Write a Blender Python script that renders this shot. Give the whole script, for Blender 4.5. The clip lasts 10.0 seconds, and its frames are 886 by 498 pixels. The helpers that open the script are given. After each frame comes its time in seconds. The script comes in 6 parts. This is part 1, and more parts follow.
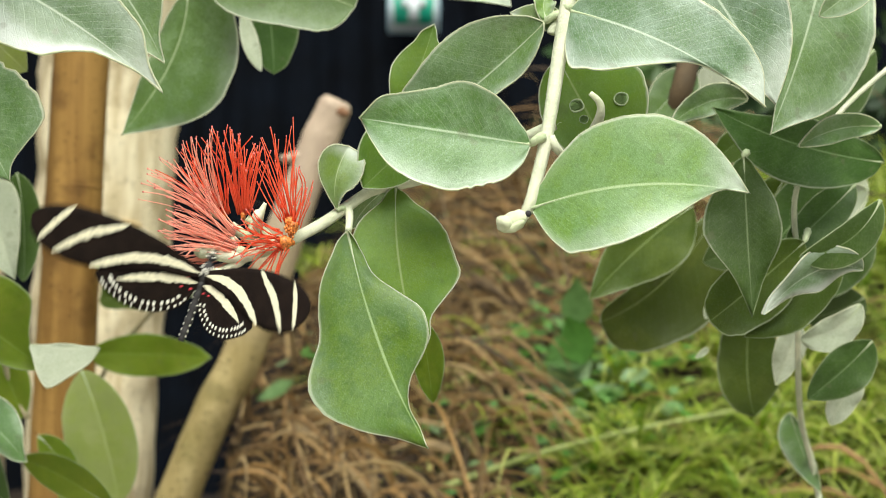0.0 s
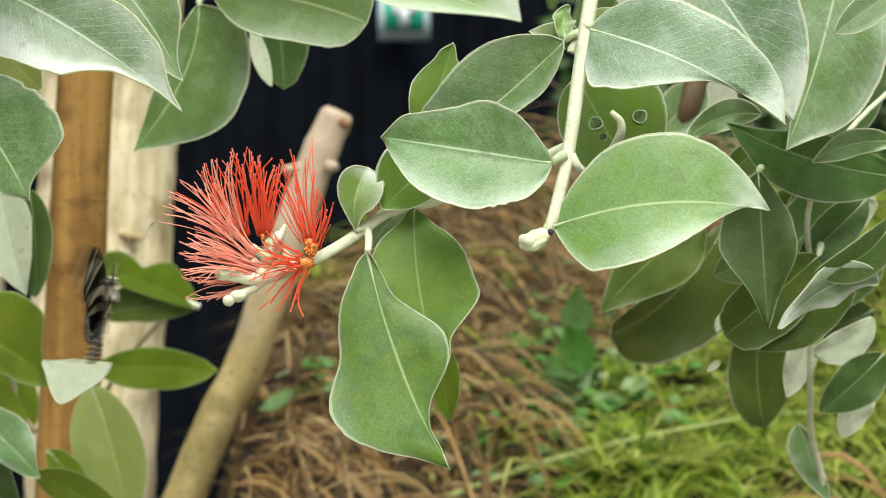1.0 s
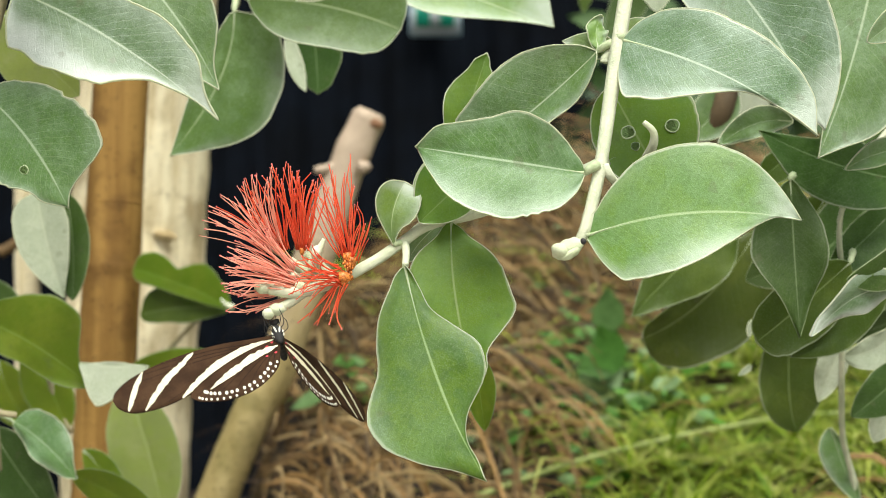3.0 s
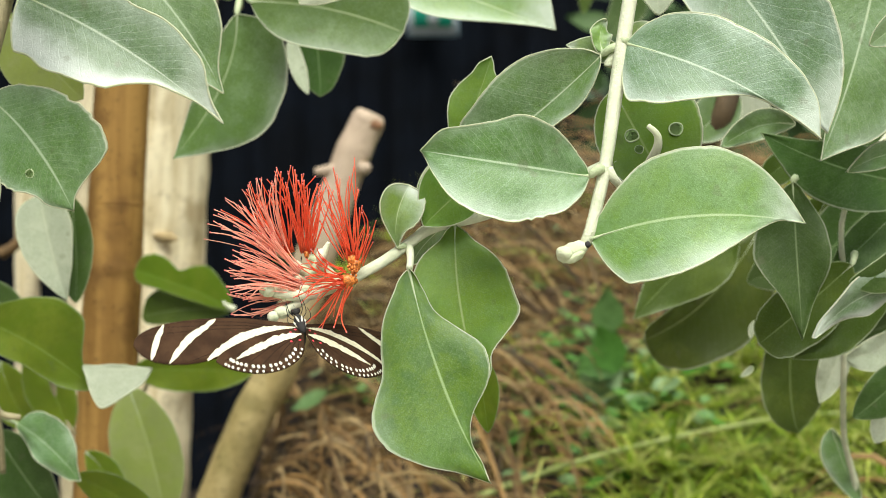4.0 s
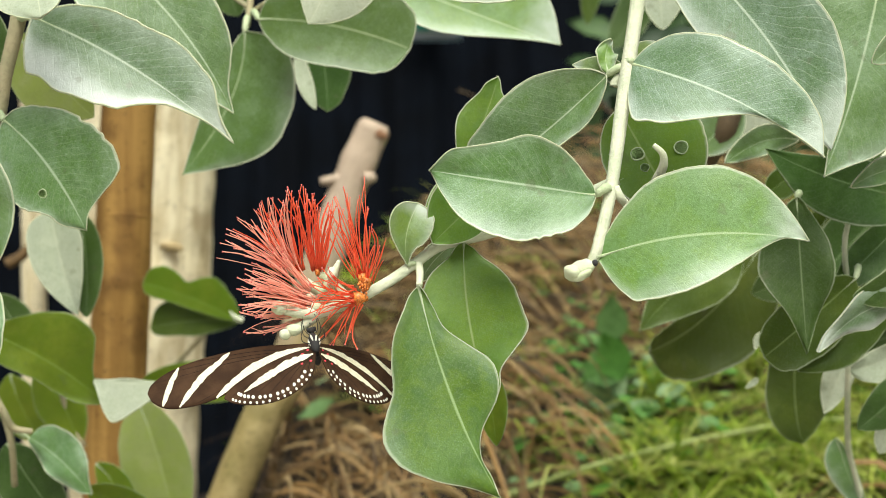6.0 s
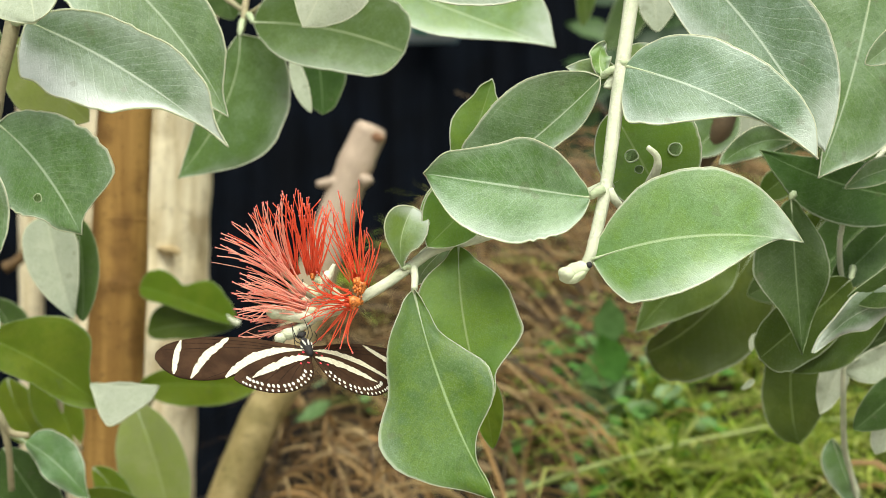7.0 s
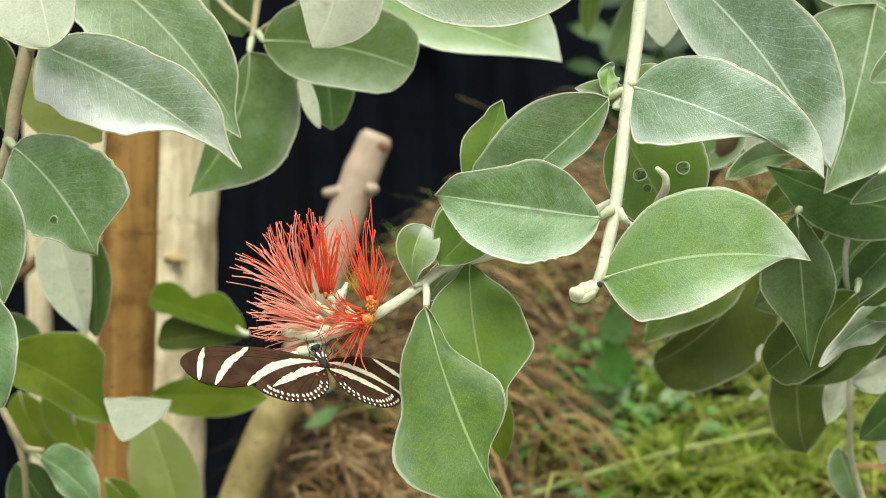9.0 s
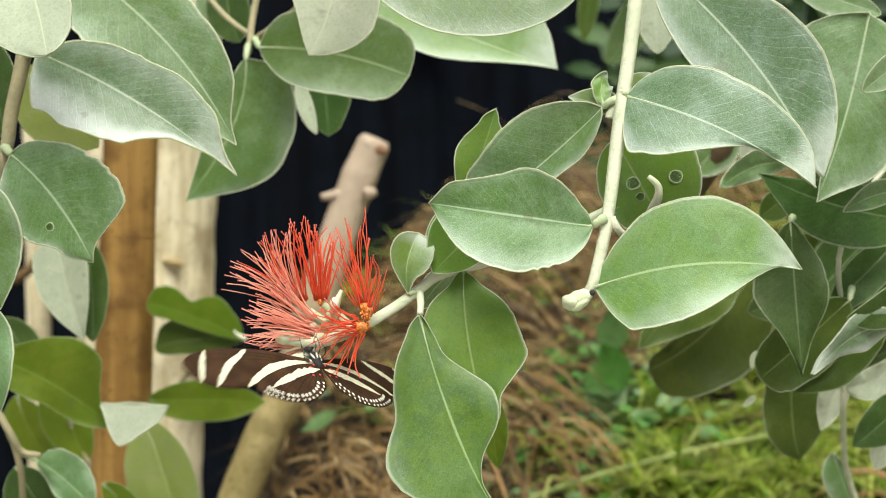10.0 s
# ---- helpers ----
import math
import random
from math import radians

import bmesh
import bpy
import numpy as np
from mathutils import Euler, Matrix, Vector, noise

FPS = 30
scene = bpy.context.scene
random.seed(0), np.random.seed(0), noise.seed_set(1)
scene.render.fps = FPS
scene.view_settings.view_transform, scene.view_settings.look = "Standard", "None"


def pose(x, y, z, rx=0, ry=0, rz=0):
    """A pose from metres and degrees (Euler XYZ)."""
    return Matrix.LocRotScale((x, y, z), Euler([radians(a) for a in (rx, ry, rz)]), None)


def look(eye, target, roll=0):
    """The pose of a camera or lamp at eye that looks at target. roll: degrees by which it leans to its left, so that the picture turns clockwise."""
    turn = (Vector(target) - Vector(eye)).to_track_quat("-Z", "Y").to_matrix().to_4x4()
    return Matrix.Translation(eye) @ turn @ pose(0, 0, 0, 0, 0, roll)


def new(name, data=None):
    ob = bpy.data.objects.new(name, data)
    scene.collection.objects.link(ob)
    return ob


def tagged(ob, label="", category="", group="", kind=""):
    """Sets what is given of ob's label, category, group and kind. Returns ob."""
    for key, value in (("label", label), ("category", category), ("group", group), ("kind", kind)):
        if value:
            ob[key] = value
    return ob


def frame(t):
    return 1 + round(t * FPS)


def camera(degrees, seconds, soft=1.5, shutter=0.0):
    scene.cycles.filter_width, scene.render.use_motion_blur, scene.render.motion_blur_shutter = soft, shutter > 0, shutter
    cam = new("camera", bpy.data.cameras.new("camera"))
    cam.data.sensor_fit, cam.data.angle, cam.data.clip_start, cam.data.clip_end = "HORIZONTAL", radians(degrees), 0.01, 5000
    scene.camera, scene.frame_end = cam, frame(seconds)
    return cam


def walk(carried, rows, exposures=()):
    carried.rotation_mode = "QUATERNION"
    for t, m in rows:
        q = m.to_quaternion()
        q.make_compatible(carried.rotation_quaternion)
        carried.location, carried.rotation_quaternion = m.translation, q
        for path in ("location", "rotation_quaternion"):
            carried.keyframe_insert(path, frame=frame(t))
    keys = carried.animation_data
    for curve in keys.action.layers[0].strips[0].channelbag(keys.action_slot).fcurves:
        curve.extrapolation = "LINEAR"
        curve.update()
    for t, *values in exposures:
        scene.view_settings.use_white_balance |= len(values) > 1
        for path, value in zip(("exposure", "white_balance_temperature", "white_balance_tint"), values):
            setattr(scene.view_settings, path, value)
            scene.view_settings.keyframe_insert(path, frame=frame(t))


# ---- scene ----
# The camera, held in a hand close to the shrub.
cam = camera(32.0, 10.0, soft=0.75, shutter=0.5)
cam.data.dof.use_dof = True
cam.data.dof.focus_distance = 0.415
cam.data.dof.aperture_fstop = 22.0
PATH = [
    (0, pose(0.0122, 0.0082, 0.5913, 90.075, -0.198, -0.510)),
    (0.5, pose(0.0062, 0.0063, 0.5950, 90.186, -0.091, -1.008)),
    (1, pose(0.0028, 0.0063, 0.5949, 90.247, 0.064, -1.004)),
    (1.5, pose(-0.0020, 0.0048, 0.5966, 90.231, 0.052, -0.623)),
    (2, pose(-0.0010, 0.0051, 0.5943, 90.226, -0.184, -0.132)),
    (2.5, pose(0.0026, 0.0037, 0.5967, 90.060, -0.054, 0.153)),
    (4, pose(-0.0004, 0.0005, 0.5999, 89.996, 0.050, -0.004)),
    (4.5, pose(0.0000, 0.0000, 0.6000, 90.000, -0.000, 0.000)),
    (5, pose(-0.0034, -0.0011, 0.6011, 89.942, 0.048, -0.056)),
    (5.5, pose(-0.0030, -0.0041, 0.6041, 89.985, 0.226, 0.015)),
    (7, pose(-0.0011, -0.0055, 0.6048, 90.121, 0.572, 0.027)),
    (7.5, pose(-0.0042, -0.0061, 0.6054, 90.032, 0.859, -0.038)),
    (8, pose(-0.0041, -0.0070, 0.6076, 89.934, 0.790, 0.043)),
    (8.5, pose(-0.0017, -0.0076, 0.6086, 90.009, 0.878, 0.112)),
    (9, pose(-0.0040, -0.0116, 0.6111, 90.037, 1.011, 0.074)),
    (9.5, pose(-0.0038, -0.0120, 0.6105, 90.068, 0.833, 0.155)),
    (10, pose(-0.0019, -0.0137, 0.6129, 90.088, 0.900, 0.110)),
]
walk(cam, PATH, [(0, 0.25), (5, 0.22), (10, 0.16)])

# Daylight under the diffusing roof of a glasshouse: a bright sky and one wide, soft sun.
world = bpy.data.worlds.new("daylight")
scene.world = world
world.use_nodes = True
wn = world.node_tree
sky = wn.nodes.new("ShaderNodeTexSky")
sky.sky_type = "NISHITA"
sky.sun_disc = False
sky.sun_elevation = radians(62)
sky.sun_rotation = radians(200)
sky.air_density, sky.dust_density, sky.ozone_density = 1.0, 4.0, 0.6
whiten = wn.nodes.new("ShaderNodeHueSaturation")
whiten.inputs["Saturation"].default_value = 0.3
wn.links.new(sky.outputs[0], whiten.inputs["Color"])
wn.links.new(whiten.outputs[0], wn.nodes["Background"].inputs[0])
wn.nodes["Background"].inputs[1].default_value = 0.085
sun_data = bpy.data.lights.new("sun", "SUN")
sun_data.energy, sun_data.angle, sun_data.color = 5.0, radians(50), (0.965, 0.99, 0.875)
sun = new("sun", sun_data)
sun.matrix_world = look((0.3, -0.92, 3.1), (0, 0.4, 0.6))


# ---- materials ----
def material(name):
    m = bpy.data.materials.new(name)
    m.use_nodes = True
    nt = m.node_tree
    return m, nt, nt.nodes["Principled BSDF"], nt.nodes["Material Output"]


def math_node(nt, op, a, b=None, c=None):
    n = nt.nodes.new("ShaderNodeMath")
    n.operation = op
    for i, v in enumerate((a, b, c)):
        if v is None:
            continue
        if isinstance(v, (int, float)):
            n.inputs[i].default_value = v
        else:
            nt.links.new(v, n.inputs[i])
    return n.outputs[0]


def mix_node(nt, fac, a, b, kind="MIX"):
    n = nt.nodes.new("ShaderNodeMix")
    n.data_type, n.blend_type = "RGBA", kind
    for sock, v in ((n.inputs[0], fac), (n.inputs[6], a), (n.inputs[7], b)):
        if isinstance(v, (int, float)):
            sock.default_value = v
        elif isinstance(v, tuple):
            sock.default_value = (*v, 1.0)
        else:
            nt.links.new(v, sock)
    return n.outputs[2]


def noise_node(nt, vector, scale, detail=3.0, rough=0.55):
    n = nt.nodes.new("ShaderNodeTexNoise")
    n.inputs["Scale"].default_value, n.inputs["Detail"].default_value = scale, detail
    n.inputs["Roughness"].default_value = rough
    if vector is not None:
        nt.links.new(vector, n.inputs["Vector"])
    return n.outputs["Fac"]


def ramp_node(nt, fac, lo, hi):
    n = nt.nodes.new("ShaderNodeMapRange")
    n.interpolation_type = "SMOOTHSTEP"
    n.inputs[1].default_value, n.inputs[2].default_value = lo, hi
    nt.links.new(fac, n.inputs[0])
    return n.outputs[0]


def bump_node(nt, bsdf, height, strength, distance):
    n = nt.nodes.new("ShaderNodeBump")
    n.inputs["Strength"].default_value, n.inputs["Distance"].default_value = strength, distance
    nt.links.new(height, n.inputs["Height"])
    nt.links.new(n.outputs[0], bsdf.inputs["Normal"])


def leaf_material(name, deep, light, bloom, vein, rough, through_colour, through_amount, rim=0.75, veins=0.35, bloom_amount=0.5, sheen=0.35, gloss=0.5, pure=None, down=0.0):
    """A leaf surface: green tissue with a dusty bloom, a net of pinnate veins, a pale downy margin."""
    m, nt, b, out = material(name)
    uv = nt.nodes.new("ShaderNodeUVMap")
    uv.uv_map = "leaf"
    sep = nt.nodes.new("ShaderNodeSeparateXYZ")
    nt.links.new(uv.outputs[0], sep.inputs[0])
    s, w = sep.outputs[0], sep.outputs[1]
    across = math_node(nt, "ABSOLUTE", math_node(nt, "MULTIPLY_ADD", w, 2.0, -1.0))
    geo = nt.nodes.new("ShaderNodeTexCoord").outputs["Object"]
    info = nt.nodes.new("ShaderNodeObjectInfo").outputs["Random"]
    broad = noise_node(nt, geo, 45, 3)
    fine = noise_node(nt, geo, 420, 4, 0.65)
    grain = noise_node(nt, geo, 2600, 2)
    patch = noise_node(nt, geo, 75, 4, 0.6)
    col = mix_node(nt, ramp_node(nt, broad, 0.35, 0.68), deep, light)
    # tissue where the down has worn off is a purer green, in patches
    worn = math_node(nt, "ADD", math_node(nt, "MULTIPLY", patch, 0.5), math_node(nt, "MULTIPLY", noise_node(nt, geo, 165, 4, 0.6), 0.5))
    col = mix_node(nt, math_node(nt, "MULTIPLY", ramp_node(nt, worn, 0.455, 0.555), 0.85), col, pure or tuple(q * k for q, k in zip(deep, (1.0, 1.08, 0.6))))
    dust = math_node(nt, "ADD", math_node(nt, "MULTIPLY", fine, 0.45), math_node(nt, "MULTIPLY", noise_node(nt, geo, 90, 3), 0.55))
    col = mix_node(nt, math_node(nt, "MULTIPLY", math_node(nt, "MULTIPLY", ramp_node(nt, dust, 0.3, 0.75), math_node(nt, "MULTIPLY_ADD", ramp_node(nt, worn, 0.455, 0.555), -0.6, 1.0)), bloom_amount), col, bloom)
    col = mix_node(nt, math_node(nt, "MULTIPLY", ramp_node(nt, noise_node(nt, geo, 22, 2), 0.5, 0.72), bloom_amount * 0.6), col, bloom)
    # the down thickens towards the margin
    col = mix_node(nt, math_node(nt, "MULTIPLY", ramp_node(nt, math_node(nt, "MULTIPLY_ADD", dust, 0.5, across), 0.85, 1.4), bloom_amount * 0.7), col, bloom)
    col = mix_node(nt, math_node(nt, "MULTIPLY", ramp_node(nt, grain, 0.50, 0.66), 0.34), col, bloom)
    col = mix_node(nt, math_node(nt, "MULTIPLY", ramp_node(nt, noise_node(nt, geo, 210, 5, 0.75), 0.5, 0.66), 0.5), col, tuple(0.8 * q for q in deep))
    col = mix_node(nt, math_node(nt, "MULTIPLY", ramp_node(nt, noise_node(nt, geo, 1100, 3, 0.7), 0.50, 0.64), 0.45), col, tuple(0.75 * q for q in deep))
    # clusters of dark specks
    speck = math_node(nt, "MULTIPLY", ramp_node(nt, noise_node(nt, geo, 1500, 2), 0.60, 0.70), ramp_node(nt, noise_node(nt, geo, 130, 3), 0.52, 0.66))
    col = mix_node(nt, math_node(nt, "MULTIPLY", speck, 0.6), col, tuple(0.45 * q for q in deep))
    # pinnate veins run forward from the midrib, with finer ones between them
    wob = math_node(nt, "ADD", math_node(nt, "MULTIPLY", broad, 2.4), math_node(nt, "MULTIPLY", fine, 0.35))
    run = math_node(nt, "ADD", math_node(nt, "SUBTRACT", math_node(nt, "MULTIPLY", s, 20.0), math_node(nt, "MULTIPLY", math_node(nt, "POWER", across, 0.85), 4.6)), wob)
    line = ramp_node(nt, math_node(nt, "ABSOLUTE", math_node(nt, "SUBTRACT", math_node(nt, "FRACT", run), 0.5)), 0.07, 0.0)
    thin_run = math_node(nt, "ADD", math_node(nt, "MULTIPLY", run, 3.0), math_node(nt, "MULTIPLY", fine, 1.5))
    thin = ramp_node(nt, math_node(nt, "ABSOLUTE", math_node(nt, "SUBTRACT", math_node(nt, "FRACT", thin_run), 0.5)), 0.20, 0.0)
    net = nt.nodes.new("ShaderNodeTexVoronoi")
    net.feature = "DISTANCE_TO_EDGE"
    net.inputs["Scale"].default_value = 700
    nt.links.new(geo, net.inputs["Vector"])
    mesh_line = ramp_node(nt, net.outputs["Distance"], 0.09, 0.0)
    strong = math_node(nt, "MULTIPLY", line, math_node(nt, "MULTIPLY_ADD", ramp_node(nt, dust, 0.35, 0.62), 0.7, 0.3))
    weak = math_node(nt, "MAXIMUM", math_node(nt, "MULTIPLY", math_node(nt, "MULTIPLY", thin, ramp_node(nt, fine, 0.35, 0.65)), 0.3), math_node(nt, "MULTIPLY", mesh_line, 0.25))
    lines = math_node(nt, "MULTIPLY", math_node(nt, "MAXIMUM", strong, weak), veins)
    col = mix_node(nt, lines, col, vein)
    mid = ramp_node(nt, across, 0.032, 0.008)
    col = mix_node(nt, math_node(nt, "MULTIPLY", mid, 0.8), col, vein)
    edge = ramp_node(nt, math_node(nt, "ADD", across, math_node(nt, "MULTIPLY_ADD", fine, 0.05, -0.025)), 0.95, 0.985)
    col = mix_node(nt, math_node(nt, "MULTIPLY", edge, rim), col, (0.66, 0.68, 0.52))
    inner = ramp_node(nt, math_node(nt, "ABSOLUTE", math_node(nt, "SUBTRACT", across, math_node(nt, "MULTIPLY_ADD", broad, 0.06, 0.85))), 0.02, 0.0)
    col = mix_node(nt, math_node(nt, "MULTIPLY", math_node(nt, "MULTIPLY", inner, ramp_node(nt, dust, 0.35, 0.6)), veins), col, vein)
    # white down along the margin, with the light on the lower half painted in
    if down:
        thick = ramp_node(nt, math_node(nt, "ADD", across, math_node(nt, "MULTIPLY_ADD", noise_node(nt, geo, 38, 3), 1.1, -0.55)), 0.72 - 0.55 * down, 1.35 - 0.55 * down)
        lit_side = math_node(nt, "MULTIPLY_ADD", math_node(nt, "LESS_THAN", w, 0.5), 0.8, 0.2)
        thick = math_node(nt, "MULTIPLY", thick, lit_side)
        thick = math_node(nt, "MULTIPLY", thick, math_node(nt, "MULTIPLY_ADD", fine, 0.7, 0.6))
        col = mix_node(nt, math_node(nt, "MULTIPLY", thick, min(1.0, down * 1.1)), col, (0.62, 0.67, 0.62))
        # and on the tip, where its bright sheen is painted too
        tip_down_sheen = ramp_node(nt, math_node(nt, "MULTIPLY_ADD", broad, 0.3, s), 0.90, 1.12)
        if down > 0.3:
            col = mix_node(nt, math_node(nt, "MULTIPLY", tip_down_sheen, math_node(nt, "MULTIPLY_ADD", fine, 0.6, 0.35)), col, (0.62, 0.67, 0.60))
    # small blemishes
    spots = ramp_node(nt, noise_node(nt, geo, 170, 2), 0.67, 0.73)
    col = mix_node(nt, math_node(nt, "MULTIPLY", spots, 0.35), col, (0.10, 0.10, 0.05))
    hsv = nt.nodes.new("ShaderNodeHueSaturation")
    nt.links.new(math_node(nt, "MULTIPLY_ADD", info, 0.03, 0.485), hsv.inputs["Hue"])
    nt.links.new(math_node(nt, "MULTIPLY_ADD", info, 0.25, 0.88), hsv.inputs["Value"])
    nt.links.new(col, hsv.inputs["Color"])
    nt.links.new(hsv.outputs[0], b.inputs["Base Color"])
    nt.links.new(math_node(nt, "MULTIPLY_ADD", fine, 0.2, rough - 0.1), b.inputs["Roughness"])
    b.inputs["Specular IOR Level"].default_value = gloss
    b.inputs["Coat Weight"].default_value = 0.06 if gloss > 0.6 else 0.0
    b.inputs["Coat Roughness"].default_value = 0.42
    b.inputs["Sheen Weight"].default_value = sheen
    b.inputs["Sheen Roughness"].default_value = 0.35
    b.inputs["Sheen Tint"].default_value = (0.92, 0.96, 0.88, 1)
    height = math_node(nt, "ADD", math_node(nt, "MULTIPLY", fine, 0.5), math_node(nt, "MULTIPLY", lines, -0.8))
    bump_node(nt, b, math_node(nt, "ADD", height, math_node(nt, "MULTIPLY", grain, 0.35)), 0.34, 0.0006)
    tr = nt.nodes.new("ShaderNodeBsdfTranslucent")
    tr.inputs[0].default_value = (*through_colour, 1)
    ms = nt.nodes.new("ShaderNodeMixShader")
    ms.inputs[0].default_value = through_amount
    nt.links.new(b.outputs[0], ms.inputs[1])
    nt.links.new(tr.outputs[0], ms.inputs[2])
    nt.links.new(ms.outputs[0], out.inputs[0])
    return m


LEAF_GREY = leaf_material("leaf_grey_green", (0.070, 0.150, 0.026), (0.115, 0.212, 0.046), (0.262, 0.368, 0.235), (0.45, 0.54, 0.36), 0.46, (0.22, 0.38, 0.07), 0.12, veins=0.27, bloom_amount=0.44, sheen=0.16, gloss=0.68, pure=(0.072, 0.160, 0.009), down=0.30)
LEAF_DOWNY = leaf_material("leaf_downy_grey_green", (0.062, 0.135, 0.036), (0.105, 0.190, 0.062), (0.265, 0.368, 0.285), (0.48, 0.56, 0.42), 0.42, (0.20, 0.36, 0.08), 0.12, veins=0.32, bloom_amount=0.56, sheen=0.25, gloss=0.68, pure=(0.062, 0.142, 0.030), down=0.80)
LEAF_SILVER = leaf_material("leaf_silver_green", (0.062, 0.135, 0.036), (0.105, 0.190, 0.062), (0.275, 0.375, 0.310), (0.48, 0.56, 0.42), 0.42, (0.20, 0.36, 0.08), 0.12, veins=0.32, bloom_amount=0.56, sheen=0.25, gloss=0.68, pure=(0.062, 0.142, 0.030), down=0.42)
LEAF_FRESH = leaf_material("leaf_fresh_green", (0.096, 0.196, 0.024), (0.142, 0.258, 0.042), (0.270, 0.380, 0.185), (0.44, 0.54, 0.28), 0.44, (0.28, 0.48, 0.06), 0.22, veins=0.16, bloom_amount=0.40, sheen=0.12, gloss=0.68, pure=(0.128, 0.226, 0.006), down=0.38)
LEAF_VIVID = leaf_material("leaf_vivid_green", (0.100, 0.228, 0.026), (0.150, 0.292, 0.036), (0.26, 0.36, 0.17), (0.36, 0.46, 0.18), 0.48, (0.36, 0.58, 0.04), 0.38, rim=0.5, veins=0.14, bloom_amount=0.2, sheen=0.04, gloss=0.28, pure=(0.135, 0.265, 0.014))
LEAF_LUSH = leaf_material("leaf_lush_green", (0.044, 0.106, 0.009), (0.085, 0.164, 0.013), (0.21, 0.30, 0.15), (0.36, 0.46, 0.20), 0.45, (0.34, 0.54, 0.04), 0.28, rim=0.4, veins=0.14, bloom_amount=0.22, sheen=0.04, gloss=0.5, pure=(0.100, 0.172, 0.003), down=0.1)
LEAF_DULL = leaf_material("leaf_dull_green", (0.064, 0.124, 0.022), (0.098, 0.172, 0.038), (0.24, 0.32, 0.20), (0.34, 0.42, 0.22), 0.42, (0.26, 0.44, 0.05), 0.2, rim=0.5, veins=0.14, bloom_amount=0.28, sheen=0.06, gloss=0.3, pure=(0.066, 0.128, 0.012), down=0.2)
LEAF_PALE = leaf_material("leaf_pale_green", (0.215, 0.265, 0.075), (0.290, 0.335, 0.105), (0.36, 0.40, 0.20), (0.42, 0.48, 0.22), 0.5, (0.52, 0.66, 0.18), 0.40, rim=0.2, veins=0.1, bloom_amount=0.3, sheen=0.05, gloss=0.3, pure=(0.225, 0.290, 0.055))
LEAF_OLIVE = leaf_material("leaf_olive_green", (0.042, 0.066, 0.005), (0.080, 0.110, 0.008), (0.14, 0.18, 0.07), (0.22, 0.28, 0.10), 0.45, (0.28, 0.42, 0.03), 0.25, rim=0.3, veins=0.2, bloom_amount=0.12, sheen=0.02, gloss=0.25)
# dark green that also holds the canopy shade on the right branch
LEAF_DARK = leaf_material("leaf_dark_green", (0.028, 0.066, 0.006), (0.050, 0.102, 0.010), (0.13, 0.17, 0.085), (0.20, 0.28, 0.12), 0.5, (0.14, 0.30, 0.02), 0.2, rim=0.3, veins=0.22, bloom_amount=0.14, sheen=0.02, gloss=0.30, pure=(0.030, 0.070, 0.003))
LEAF_BRIGHT = leaf_material("leaf_bright_green", (0.125, 0.178, 0.008), (0.200, 0.252, 0.013), (0.21, 0.28, 0.05), (0.28, 0.38, 0.08), 0.45, (0.32, 0.54, 0.03), 0.45, rim=0.25, veins=0.22, bloom_amount=0.2, sheen=0.02, gloss=0.3)
LEAF_FELT = leaf_material("leaf_felted_underside", (0.34, 0.385, 0.26), (0.41, 0.45, 0.32), (0.55, 0.575, 0.46), (0.54, 0.56, 0.40), 0.8, (0.36, 0.5, 0.18), 0.18, rim=0.5, veins=0.4, sheen=0.3, pure=(0.37, 0.41, 0.30))


def stem_material(name, a, c, scale=500, bump=0.5, rough=0.8, fleck=0.5):
    m, nt, b, out = material(name)
    geo = nt.nodes.new("ShaderNodeTexCoord").outputs["Object"]
    n1, n2 = noise_node(nt, geo, scale, 4, 0.65), noise_node(nt, geo, scale * 0.12, 3)
    col = mix_node(nt, ramp_node(nt, n2, 0.35, 0.65), a, c)
    col = mix_node(nt, math_node(nt, "MULTIPLY", ramp_node(nt, n1, 0.45, 0.75), fleck), col, tuple(0.55 * v for v in a))
    nt.links.new(col, b.inputs["Base Color"])
    b.inputs["Roughness"].default_value = rough
    bump_node(nt, b, n1, bump, 0.0008)
    return m


STEM = stem_material("downy_stem", (0.66, 0.67, 0.50), (0.54, 0.58, 0.41), 900, fleck=0.2)
STEM_TAN = stem_material("tan_stem", (0.40, 0.34, 0.20), (0.32, 0.30, 0.17), 700)
STEM_BROWN = stem_material("brown_stem", (0.12, 0.08, 0.04), (0.08, 0.055, 0.03), 500)
VEIN = stem_material("pale_vein", (0.46, 0.52, 0.32), (0.38, 0.46, 0.26), 900)
MARGIN = stem_material("downy_margin", (0.86, 0.87, 0.72), (0.76, 0.79, 0.60), 600)
MARGIN_GREEN = stem_material("green_margin", (0.27, 0.33, 0.16), (0.18, 0.25, 0.09), 600)
SCAR = stem_material("leaf_scar", (0.24, 0.36, 0.13), (0.18, 0.30, 0.09), 700, 0.1)
mt = MARGIN.node_tree
glow_through = mt.nodes.new("ShaderNodeBsdfTranslucent")
glow_through.inputs[0].default_value = (0.72, 0.76, 0.52, 1)
mix_through = mt.nodes.new("ShaderNodeMixShader")
mix_through.inputs[0].default_value = 0.6
mt.links.new(mt.nodes["Principled BSDF"].outputs[0], mix_through.inputs[1])
mt.links.new(glow_through.outputs[0], mix_through.inputs[2])
mt.links.new(mix_through.outputs[0], mt.nodes["Material Output"].inputs[0])
BUD = stem_material("downy_bud", (0.66, 0.67, 0.50), (0.52, 0.57, 0.36), 1200, fleck=0.25)


